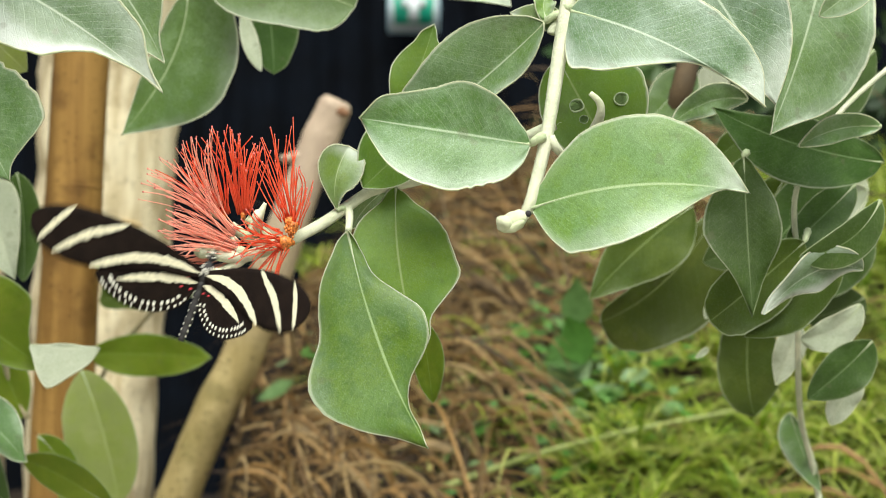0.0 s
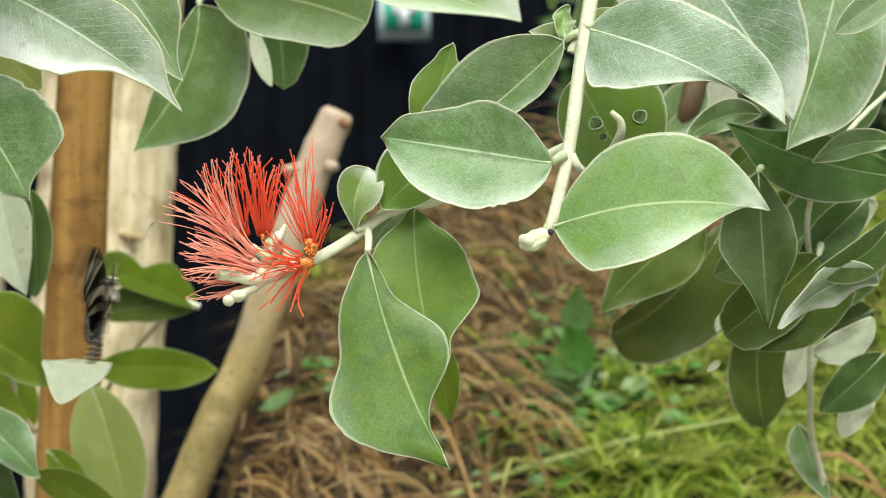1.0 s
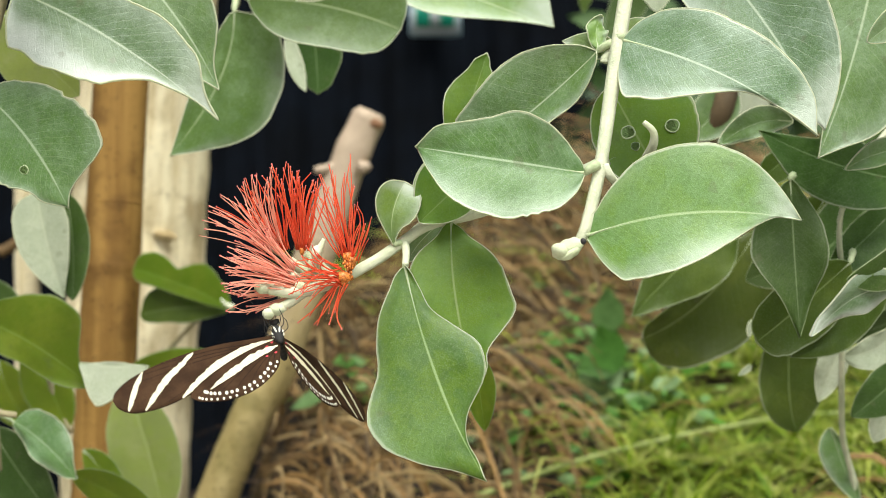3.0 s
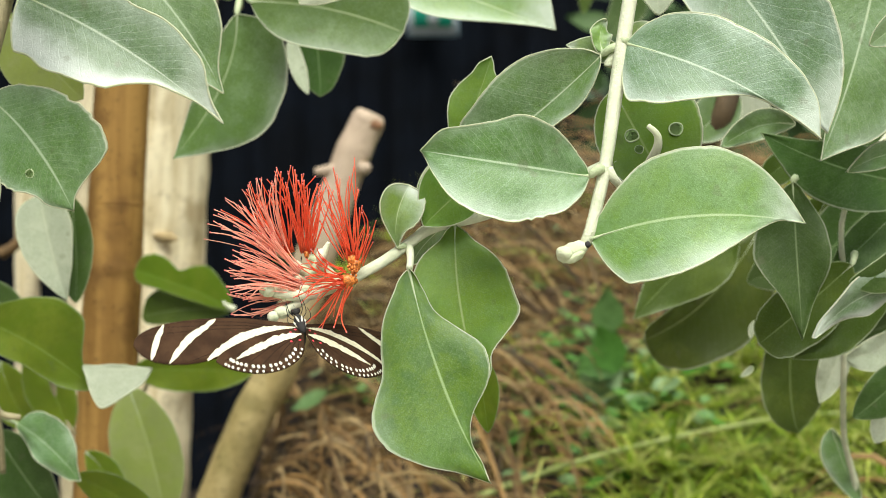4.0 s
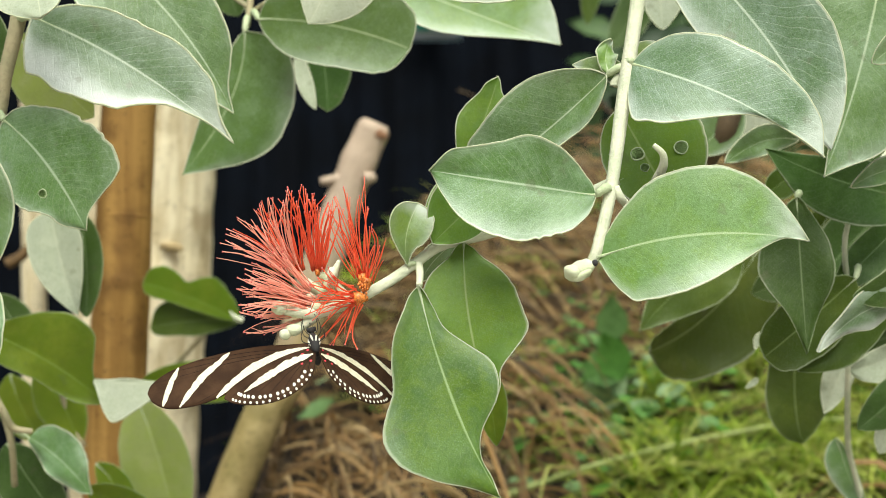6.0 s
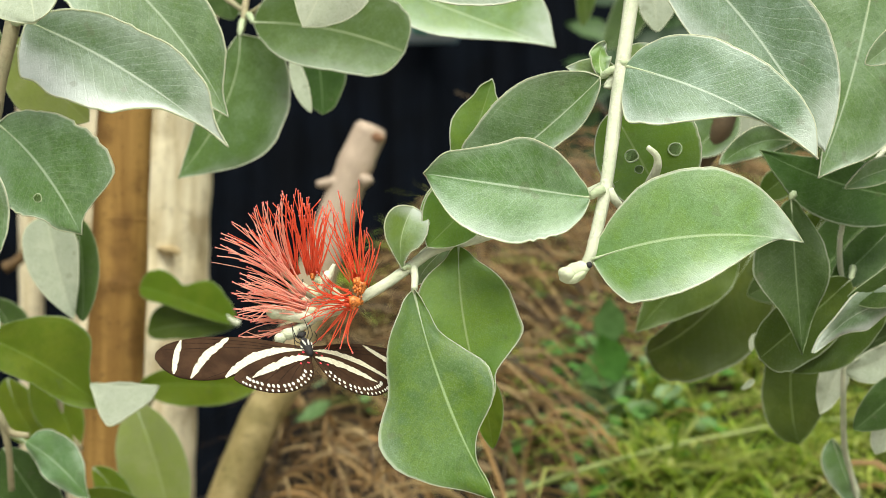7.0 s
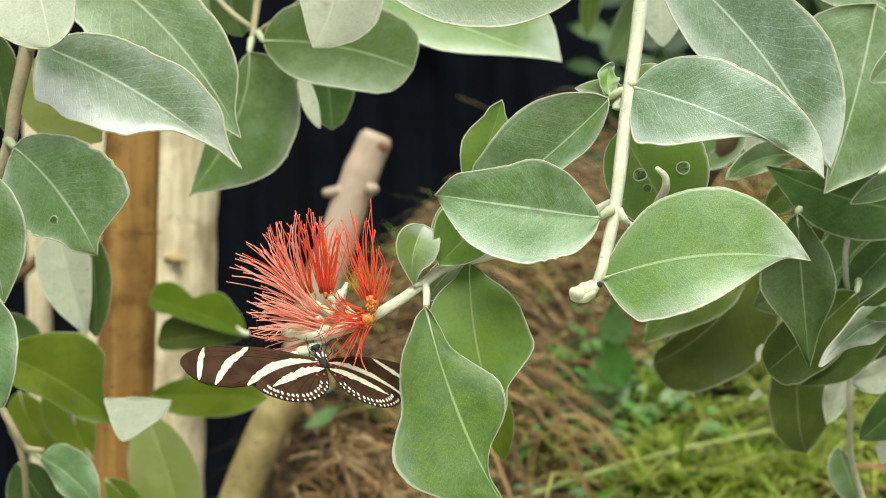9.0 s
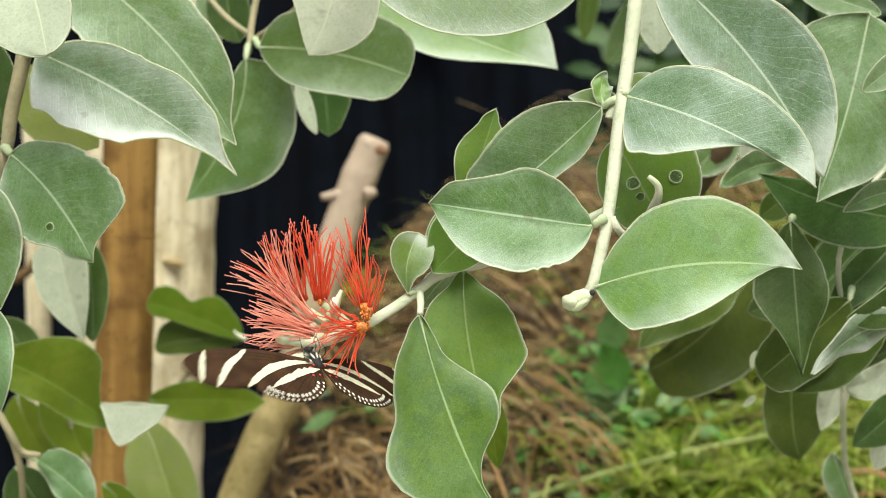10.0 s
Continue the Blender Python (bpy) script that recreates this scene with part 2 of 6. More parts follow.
def wood_material(name, light, mid, dark, stretch, scale=9.0, speckle=0.5, bump=0.35, dots=0.60, bleach=None):
    m, nt, b, out = material(name)
    geo = nt.nodes.new("ShaderNodeTexCoord").outputs["Object"]
    mp = nt.nodes.new("ShaderNodeMapping")
    mp.inputs["Scale"].default_value = stretch
    nt.links.new(geo, mp.inputs[0])
    v = mp.outputs[0]
    n1 = noise_node(nt, v, scale, 5, 0.6)
    n2 = noise_node(nt, geo, scale * 2.2, 3)
    n3 = noise_node(nt, geo, scale * 22, 3)
    col = mix_node(nt, ramp_node(nt, n1, 0.36, 0.66), mid, light)
    col = mix_node(nt, math_node(nt, "MULTIPLY", ramp_node(nt, n2, 0.5, 0.72), 0.75), col, dark)
    col = mix_node(nt, math_node(nt, "MULTIPLY", ramp_node(nt, n3, dots, dots + 0.1), speckle), col, tuple(0.4 * q for q in dark))
    if bleach:
        sep = nt.nodes.new("ShaderNodeSeparateXYZ")
        nt.links.new(geo, sep.inputs[0])
        worn = ramp_node(nt, math_node(nt, "MULTIPLY_ADD", n2, 0.12, sep.outputs[2]), bleach[0], bleach[1])
        col = mix_node(nt, math_node(nt, "MULTIPLY", worn, 0.8), col, bleach[2])
    nt.links.new(col, b.inputs["Base Color"])
    b.inputs["Roughness"].default_value = 0.75
    b.inputs["Specular IOR Level"].default_value = 0.25
    bump_node(nt, b, math_node(nt, "ADD", n1, math_node(nt, "MULTIPLY", n3, 0.4)), bump, 0.003)
    return m


BARK = wood_material("smooth_brown_bark", (0.31, 0.175, 0.048), (0.190, 0.098, 0.022), (0.105, 0.050, 0.012), (6, 6, 0.35), 16, 0.55)
PALE_WOOD = wood_material("peeled_pale_wood", (0.80, 0.71, 0.50), (0.55, 0.45, 0.27), (0.31, 0.23, 0.12), (7, 7, 0.7), 16, 0.6, 0.6)
LOG_WOOD = wood_material("weathered_log_wood", (0.40, 0.315, 0.145), (0.32, 0.245, 0.10), (0.19, 0.155, 0.05), (6, 6, 0.9), 15, 0.7, 0.8, 0.575, (0.47, 0.60, (0.48, 0.37, 0.30)))
DARK_KNOT = wood_material("dark_knot_wood", (0.46, 0.35, 0.19), (0.34, 0.25, 0.12), (0.20, 0.14, 0.06), (3, 3, 3), 40, 0.3)
ROT = wood_material("red_brown_rot", (0.30, 0.165, 0.095), (0.22, 0.105, 0.055), (0.13, 0.06, 0.03), (3, 3, 3), 60, 0.4)
CUT_WOOD = wood_material("cut_end_wood", (0.55, 0.38, 0.26), (0.42, 0.26, 0.15), (0.25, 0.15, 0.09), (3, 3, 3), 30, 0.2)


def plain_material(name, colour, rough=0.6, vary=0.15, scale=60, **more):
    m, nt, b, out = material(name)
    geo = nt.nodes.new("ShaderNodeTexCoord").outputs["Object"]
    n = noise_node(nt, geo, scale, 4)
    col = mix_node(nt, ramp_node(nt, n, 0.3, 0.7), tuple(v * (1 - vary) for v in colour), tuple(v * (1 + vary) for v in colour))
    nt.links.new(col, b.inputs["Base Color"])
    b.inputs["Roughness"].default_value = rough
    for key, value in more.items():
        b.inputs[key.replace("_", " ")].default_value = value
    return m


def blade_material(name, colours, through_amount, rough=0.6):
    """Each blade or frond takes one of the colours by chance."""
    m, nt, b, out = material(name)
    isl = nt.nodes.new("ShaderNodeNewGeometry").outputs["Random Per Island"]
    r = nt.nodes.new("ShaderNodeValToRGB")
    r.color_ramp.elements[0].color = (*colours[0], 1)
    r.color_ramp.elements[1].color = (*colours[-1], 1)
    for i, c in enumerate(colours[1:-1]):
        r.color_ramp.elements.new((i + 1) / (len(colours) - 1)).color = (*c, 1)
    info = nt.nodes.new("ShaderNodeObjectInfo").outputs["Random"]
    nt.links.new(math_node(nt, "FRACT", math_node(nt, "ADD", isl, info)), r.inputs[0])
    geo = nt.nodes.new("ShaderNodeTexCoord").outputs["Object"]
    col = mix_node(nt, math_node(nt, "MULTIPLY", ramp_node(nt, noise_node(nt, geo, 150, 3), 0.4, 0.7), 0.35), r.outputs[0], tuple(0.5 * v for v in colours[0]))
    nt.links.new(col, b.inputs["Base Color"])
    b.inputs["Roughness"].default_value = rough
    tr = nt.nodes.new("ShaderNodeBsdfTranslucent")
    nt.links.new(col, tr.inputs[0])
    ms = nt.nodes.new("ShaderNodeMixShader")
    ms.inputs[0].default_value = through_amount
    nt.links.new(b.outputs[0], ms.inputs[1])
    nt.links.new(tr.outputs[0], ms.inputs[2])
    nt.links.new(ms.outputs[0], out.inputs[0])
    return m


WEED = blade_material("weed_green", [(0.12, 0.21, 0.012), (0.33, 0.46, 0.035), (0.62, 0.68, 0.13), (0.16, 0.30, 0.02), (0.70, 0.70, 0.26), (0.37, 0.39, 0.07), (0.20, 0.34, 0.04)], 0.55)
STRAW = blade_material("pale_stalk", [(0.24, 0.30, 0.08), (0.30, 0.34, 0.11)], 0.2)
FROND = blade_material("dead_frond_brown", [(0.032, 0.019, 0.007), (0.17, 0.092, 0.028), (0.34, 0.195, 0.066), (0.034, 0.020, 0.008), (0.46, 0.315, 0.140), (0.050, 0.029, 0.011), (0.24, 0.132, 0.041), (0.38, 0.270, 0.120)], 0.08, 0.7)
# litter brown, darkened to stand for the shade in the frond gaps
LITTER = blade_material("shade_darkened_litter", [(0.012, 0.008, 0.005), (0.05, 0.026, 0.010), (0.09, 0.045, 0.016), (0.02, 0.012, 0.006)], 0.05, 0.8)
HERB = blade_material("herb_green", [(0.06, 0.20, 0.02), (0.11, 0.27, 0.05), (0.26, 0.36, 0.19), (0.06, 0.23, 0.015)], 0.35)
FAR_GREEN = blade_material("far_foliage", [(0.010, 0.030, 0.010), (0.03, 0.08, 0.012), (0.07, 0.14, 0.03), (0.015, 0.045, 0.012), (0.10, 0.17, 0.05)], 0.25)
# soil colour, also taken darker for the shade between the fronds
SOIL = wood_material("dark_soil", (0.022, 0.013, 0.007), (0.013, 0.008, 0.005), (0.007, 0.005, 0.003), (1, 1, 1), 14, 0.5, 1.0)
# pale ground out of view, added to throw light up at the leaves
BOUNCE_STRIP = wood_material("unseen_bounce_gravel", (0.46, 0.43, 0.37), (0.38, 0.355, 0.30), (0.26, 0.24, 0.20), (1, 1, 1), 20, 0.4, 0.8)
CURTAIN = plain_material("black_curtain", (0.0012, 0.0026, 0.0056), 0.9, 0.4, 12, Specular_IOR_Level=0.12)
SIGN_GREEN = plain_material("sign_green", (0.01, 0.34, 0.22), 0.45, 0.05)
SIGN_WHITE = plain_material("sign_white", (0.55, 0.60, 0.62), 0.45, 0.04)
SIGN_EDGE = plain_material("sign_edge", (0.34, 0.50, 0.58), 0.4, 0.05)


def filament_material(name, deep, pale, foot, share):
    m, nt, b, out = material(name)
    uv = nt.nodes.new("ShaderNodeUVMap")
    uv.uv_map = "along"
    sep = nt.nodes.new("ShaderNodeSeparateXYZ")
    nt.links.new(uv.outputs[0], sep.inputs[0])
    info = nt.nodes.new("ShaderNodeObjectInfo").outputs["Random"]
    geo = nt.nodes.new("ShaderNodeTexCoord").outputs["Object"]
    # paler strands and flecks paint in the pinkish highlights on the filaments
    fleck = noise_node(nt, geo, 900, 2)
    light = math_node(nt, "MULTIPLY", math_node(nt, "POWER", info, share), math_node(nt, "MULTIPLY_ADD", sep.outputs[0], -0.5, 1.1))
    light = math_node(nt, "ADD", light, math_node(nt, "MULTIPLY_ADD", ramp_node(nt, fleck, 0.4, 0.7), 0.3, -0.1))
    red = mix_node(nt, light, deep, pale)
    col = mix_node(nt, ramp_node(nt, sep.outputs[0], 0.0, 0.3), foot, red)
    nt.links.new(col, b.inputs["Base Color"])
    b.inputs["Roughness"].default_value = 0.28
    tr = nt.nodes.new("ShaderNodeBsdfTranslucent")
    nt.links.new(col, tr.inputs[0])
    ms = nt.nodes.new("ShaderNodeMixShader")
    ms.inputs[0].default_value = 0.45
    nt.links.new(b.outputs[0], ms.inputs[1])
    nt.links.new(tr.outputs[0], ms.inputs[2])
    nt.links.new(ms.outputs[0], out.inputs[0])
    return m


FILAMENT = filament_material("scarlet_filament", (0.80, 0.008, 0.016), (1.0, 0.32, 0.28), (0.92, 0.16, 0.07), 1.5)
FILAMENT_PINK = filament_material("pink_filament", (0.86, 0.024, 0.034), (1.0, 0.54, 0.48), (0.98, 0.52, 0.40), 1.2)
ANTHER = plain_material("anther", (0.72, 0.16, 0.15), 0.5, 0.4, 900)
CUP = plain_material("floret_cup", (0.58, 0.17, 0.03), 0.5, 0.6, 1500)
CREAM = plain_material("cream_scales", (0.66, 0.62, 0.45), 0.8, 0.14, 1400)
WING = stem_material("black_wing_scales", (0.013, 0.008, 0.006), (0.008, 0.005, 0.004), 1500, 0.2, 0.75)
WING_UNDER = stem_material("brown_wing_scales", (0.060, 0.031, 0.016), (0.034, 0.017, 0.009), 1100, 0.2, 0.75)
for q in (WING, WING_UNDER):
    q.node_tree.nodes["Principled BSDF"].inputs["Specular IOR Level"].default_value = 0.08
BODY = plain_material("black_body", (0.022, 0.020, 0.020), 0.8, 0.3, 900)
WHITE_SPOT = plain_material("white_scales", (0.68, 0.66, 0.57), 0.8, 0.12, 1400)
RED_SPOT = plain_material("red_scales", (0.55, 0.03, 0.05), 0.6, 0.1, 900)


# ---- shape helpers ----
def part(name, bm, mat, parent, label=""):
    """Links a bmesh as one mesh object under a thing or a part."""
    me = bpy.data.meshes.new(name)
    bm.to_mesh(me)
    bm.free()
    for q in mat if isinstance(mat, (list, tuple)) else [mat]:
        me.materials.append(q)
    me.shade_smooth()
    ob = new(name, me)
    ob.parent = parent
    if label:
        ob["label"] = label
    return ob


def thing(name, label, category, group="", at=(0, 0, 0)):
    """An Empty at the thing's base, to carry its parts."""
    ob = new(name)
    ob.empty_display_size = 0.01
    ob.location = at
    return tagged(ob, label, category, group)


def smooth_line(points, n):
    """n + 1 points of a curve that passes softly through the given points."""
    p = [Vector(q) for q in points]
    p = [2 * p[0] - p[1]] + p + [2 * p[-1] - p[-2]]
    out, spans = [], len(p) - 3
    for i in range(n + 1):
        x = min(i / n * spans, spans - 1e-9)
        k = int(x)
        u = x - k
        a, b, c, d = p[k:k + 4]
        out.append(0.5 * (2 * b + (c - a) * u + (2 * a - 5 * b + 4 * c - d) * u * u + (3 * b - a - 3 * c + d) * u ** 3))
    return out


def tube(bm, line, radii, sides=8, rough=0.0, cap=True, uv=None, mat=0):
    """A tapered tube along a line of points; radii: first and last, or one for each point."""
    n = len(line)
    if len(radii) == 2:
        radii = [radii[0] + (radii[1] - radii[0]) * i / (n - 1) for i in range(n)]
    rings, ref = [], None
    for i, p in enumerate(line):
        t = (line[min(i + 1, n - 1)] - line[max(i - 1, 0)]).normalized()
        if ref is None:
            ref = t.orthogonal().normalized()
        ref = (ref - t * ref.dot(t)).normalized()
        side = t.cross(ref)
        ring = []
        for k in range(sides):
            a = 2 * math.pi * k / sides
            r = radii[i]
            if rough:
                r *= 1 + rough * noise.noise(Vector((p.x * 40 + math.cos(a) * 1.3, p.y * 40 + math.sin(a) * 1.3, p.z * 40)))
            ring.append(bm.verts.new(p + (ref * math.cos(a) + side * math.sin(a)) * r))
        rings.append(ring)
    layer = bm.loops.layers.uv.verify() if uv else None
    for i in range(n - 1):
        for k in range(sides):
            f = bm.faces.new((rings[i][k], rings[i][(k + 1) % sides], rings[i + 1][(k + 1) % sides], rings[i + 1][k]))
            f.material_index = mat
            if layer:
                for loop, u in zip(f.loops, (i, i, i + 1, i + 1)):
                    loop[layer].uv = (u / (n - 1), k / sides)
    if cap:
        bm.faces.new(rings[0][::-1]).material_index = mat
        bm.faces.new(rings[-1]).material_index = mat
    return rings


def blob(bm, centre, radii, turn=None, seg=10, rings=7, rough=0.0, mat=0):
    """A rounded lump with three half-axes."""
    m = Matrix.Translation(centre) @ (turn.to_matrix().to_4x4() if turn else Matrix()) @ Matrix.Diagonal((*radii, 1))
    made = bmesh.ops.create_uvsphere(bm, u_segments=seg, v_segments=rings, radius=1.0, matrix=m)
    for v in made["verts"]:
        if rough:
            c = Vector(centre)
            v.co = c + (v.co - c) * (1 + rough * noise.noise(v.co * 400))
    for f in {f for v in made["verts"] for f in v.link_faces}:
        f.material_index = mat


def stations(values, s):
    """A half-width along the leaf from its values at even steps between base and tip."""
    n = len(values)
    if n == 5:
        xs = (0.0, 0.1, 0.3, 0.5, 0.7, 0.9, 1.0)
    else:
        xs = [i / (n + 1) for i in range(n + 2)]
    ys = (0.0, *values, 0.0)
    if s > xs[n] and ys[n] > 0.6 * max(ys):
        # a blunt tip closes in a round arc
        return ys[n] * math.sqrt(max(0.0, 1 - ((s - xs[n]) / (1 - xs[n])) ** 2))
    k = 0
    while k < n and s > xs[k + 1]:
        k += 1

    def slope(i):
        if i == 0:
            return 2.1 * (ys[1] - ys[0]) / (xs[1] - xs[0])
        if i == n + 1:
            return 0.9 * (ys[-1] - ys[-2]) / (xs[-1] - xs[-2])
        return (ys[i + 1] - ys[i - 1]) / (xs[i + 1] - xs[i - 1])
    h = xs[k + 1] - xs[k]
    u = (s - xs[k]) / h
    return max(0.0, (2 * u ** 3 - 3 * u * u + 1) * ys[k] + (u ** 3 - 2 * u * u + u) * h * slope(k)
               + (3 * u * u - 2 * u ** 3) * ys[k + 1] + (u ** 3 - u * u) * h * slope(k + 1))


def half_width(spec, s):
    """spec: (half-width, place of the widest point) or the half-widths at even steps."""
    if len(spec) > 2:
        return stations(spec, s)
    w, p = spec
    a = 0.72
    b = a * (1 - p) / p
    return w * (max(s, 1e-6) / p) ** a * (max(1 - s, 0) / (1 - p)) ** b


def hairs(bm, roots, each, length, seed):
    """Fine down: tiny spikes that lean out of the given points."""
    rng = random.Random(seed)
    for (p, out), (q, unused) in zip(roots, roots[1:]):
        for k in range(each):
            b = p.lerp(q, rng.random())
            d = (out + Vector((rng.uniform(-1, 1), rng.uniform(-1, 1), rng.uniform(-1, 1))) * 0.8).normalized()
            s = d.orthogonal().normalized() * 0.00005
            u = d.cross(s)
            tip = bm.verts.new(b + d * length * rng.uniform(0.4, 1.1))
            base = [bm.verts.new(b + w) for w in (s, u - s * 0.5, -u - s * 0.5)]
            for i in range(3):
                bm.faces.new((base[i], base[(i + 1) % 3], tip))


def ends(u):
    """Steps along a leaf that lie closer together near base and tip."""
    return 0.35 * u + 0.65 * (0.5 - 0.5 * math.cos(math.pi * u))


KINDS = {"grey": (LEAF_GREY, LEAF_FELT), "downy": (LEAF_DOWNY, LEAF_FELT), "silver": (LEAF_SILVER, LEAF_FELT), "fresh": (LEAF_FRESH, LEAF_FELT), "lush": (LEAF_LUSH, LEAF_FELT), "vivid": (LEAF_VIVID, LEAF_FELT), "dark": (LEAF_DARK, LEAF_FELT), "olive": (LEAF_OLIVE, LEAF_FELT), "dull": (LEAF_DULL, LEAF_FELT), "pale": (LEAF_PALE, LEAF_FELT), "bright": (LEAF_BRIGHT, LEAF_BRIGHT), "felt": (LEAF_FELT, LEAF_GREY)}


def leaf(parent, base, middle, tip, left, right, roll=0, fold=8, cup=0.0, wave=0.0, kind="grey", stalk=None, seed=0, chew=0.0, holes=(), label="", fine=30, lip=0.0, hem=1.0, bites=()):
    """One leaf: a blade of real thickness with a folded, cupped and wavy surface, and its raised midrib with the petiole."""
    b, m, t = Vector(base), Vector(middle), Vector(tip)
    ctrl = 2 * m - 0.5 * (b + t)
    n, h, thick = fine, 7, 0.00035
    bm = bmesh.new()
    layer = bm.loops.layers.uv.new("leaf")
    rows, spine = [], []
    for i in range(n + 1):
        s = ends(i / n)
        c = b * (1 - s) ** 2 + ctrl * (2 * s * (1 - s)) + t * s * s
        tan = ((ctrl - b) * (1 - s) + (t - ctrl) * s).normalized()
        face = Vector((0, -1, 0))
        lat = face.cross(tan).normalized()
        nor = tan.cross(lat).normalized()
        q = Matrix.Rotation(radians(roll), 3, tan)
        lat, nor = q @ lat, q @ nor
        spine.append((c, nor))
        row = []
        for j in range(-h, h + 1):
            v = abs(j) / h
            w = half_width(left if j > 0 else right, s)
            if chew and v > 0.3:
                w *= 1 - 0.55 * chew * max(0.0, noise.noise(Vector((s * 9, seed * 3.7, 1 if j > 0 else 5)))) - 0.6 * chew * v * abs(noise.noise(Vector((s * 24, seed, j > 0))))
            for side, lo, hi, deep in bites:
                if side * j > 0 and lo < s < hi:
                    w *= 1 - deep * math.sqrt(math.sin(math.pi * (s - lo) / (hi - lo))) * (0.8 + 0.4 * noise.noise(Vector((s * 60, seed, 11))))
            w *= 1 + 0.010 * noise.noise(Vector((s * 38, seed * 1.3, 3 if j > 0 else 7))) + 0.022 * noise.noise(Vector((s * 11, seed * 2.3, 4 if j > 0 else 8)))
            d = w * v
            up = d * math.sin(radians(fold)) + cup * w * v * v + wave * v * v * math.sin(s * 11 + seed * 2.1 + (2 if j > 0 else 0)) \
                + wave * 0.45 * v * noise.noise(Vector((s * 10, j * 0.35, seed + 31))) + wave * 0.5 * v * noise.noise(Vector((s * 5, v * 2, seed + (9 if j > 0 else 0)))) + (lip * w * v * v * (0.45 + 0.55 * s * s) * min(1.0, 3.5 * s) if j < 0 else 0.0)
            row.append(c + lat * (math.copysign(1, j) * d * math.cos(radians(fold))) + nor * up)
        rows.append((row, nor))
    top = [[bm.verts.new(p + nor * thick) for p in row] for row, nor in rows]
    low = [[bm.verts.new(p - nor * thick) for p in row] for row, nor in rows]
    w2 = 2 * h
    def quad(vs, uvs, k):
        if len(set(vs)) == 4:
            f = bm.faces.new(vs)
            f.material_index = k
            for loop, u in zip(f.loops, uvs):
                loop[layer].uv = u
    for i in range(n):
        for j in range(w2):
            s0, s1 = ends(i / n), ends((i + 1) / n)
            # w below 0.5 is the lower half, which gets the painted light
            w0, w1 = (j / w2, (j + 1) / w2) if t.x > b.x - 0.003 else (1 - j / w2, 1 - (j + 1) / w2)
            u = [(s0, w0), (s1, w0), (s1, w1), (s0, w1)]
            quad((top[i][j], top[i + 1][j], top[i + 1][j + 1], top[i][j + 1]), u, 0)
            quad((low[i][j], low[i][j + 1], low[i + 1][j + 1], low[i + 1][j]), [u[0], u[3], u[2], u[1]], 1)
        for j, flip in ((0, False), (w2, True)):
            # the cut edge has verts of its own, so that the blade stays flat up to it
            vs = [bm.verts.new(v.co) for v in (top[i][j], low[i][j], low[i + 1][j], top[i + 1][j])]
            quad(vs[::-1] if flip else vs, [(i / n, j / w2)] * 4, 0)
    blade = part("leaf", bm, KINDS[kind], parent, label)
    bm = bmesh.new()
    line = [c + nor * (thick * 0.35) for c, nor in spine[: int(n * 0.9)]]
    size = max(left) + max(right)
    r0 = min(0.0011, 0.00035 + size * 0.018)
    radii = [r0 * (0.30 + 0.45 * math.exp(-i / n * 9)) * (1 - 0.8 * i / n) for i in range(len(line))]
    if stalk is not None:
        k = Vector(stalk)
        stem = smooth_line([k, (k + line[0]) / 2 + Vector((0, -0.0006, 0.0004)), line[0]], 6)[:-1]
        line = stem + line
        radii = [r0 * 1.7] * 3 + [r0 * 1.4] * 3 + radii
    tube(bm, line, radii, 6)
    part("midrib", bm, VEIN, blade)
    # downy pale margin
    bm = bmesh.new()
    rim = [(row[0], nor) for row, nor in rows] + [(row[-1], nor) for row, nor in rows[-2::-1]]
    if size > 0.004:
        plain = kind in ("dark", "bright", "olive", "pale")
        r = 0.00012 if plain else 0.00019 * hem
        tube(bm, [p + nor * thick * 0.7 for p, nor in rim], (r, r), 5, 0.3)
        if fine >= 36 and not plain:
            heart = spine[n // 2][0]
            hairs(bm, [(p + nor * thick * 0.7, (p - heart).normalized()) for p, nor in rim], 4, 0.00055, seed)
        part("margin", bm, MARGIN_GREEN if plain else MARGIN, blade)
    for hs, hv, hr in holes:
        cen = rows[int(hs * n)][0][int((hv + 1) * h)]
        nor = rows[int(hs * n)][1]
        x = nor.orthogonal().normalized()
        y = nor.cross(x)
        ring = [cen + nor * (thick + 0.00006) + (x * math.cos(a * 0.3927) + y * math.sin(a * 0.3927)) * hr * (1.0 + 0.16 * noise.noise(Vector((math.cos(a * 0.3927), math.sin(a * 0.3927), hs * 50)))) for a in range(17)]
        bm = bmesh.new()
        tube(bm, ring, (hr * 0.12, hr * 0.12), 6, 0.6, cap=False)
        part("scar_rim", bm, VEIN, blade, "pale ring round a dried scar")
        bm = bmesh.new()
        bm.faces.new([bm.verts.new(p + nor * 0.00012) for p in ring[:-1]])
        bmesh.ops.solidify(bm, geom=bm.faces, thickness=0.0001)
        part("scar", bm, SCAR, blade, "dull grey dried spot")
    return blade


def branch(name, parent, points, r0, r1, mat=STEM, n=24, rough=0.25, sides=9):
    bm = bmesh.new()
    line = smooth_line(points, n)
    tube(bm, line, (r0, r1), sides, rough)
    stem = part(name, bm, mat, parent)
    if mat is STEM and n >= 40:
        bm = bmesh.new()
        for k in range(10):
            turn = Vector((math.cos(k * 0.628), math.sin(k * 0.628) * 0.6, 0.25)).normalized()
            hairs(bm, [(p + turn * (r0 + (r1 - r0) * i / n) * 0.92, turn) for i, p in enumerate(line)], 4, 0.0007, k)
        part("down", bm, MARGIN, stem, "fine white down")
    return stem


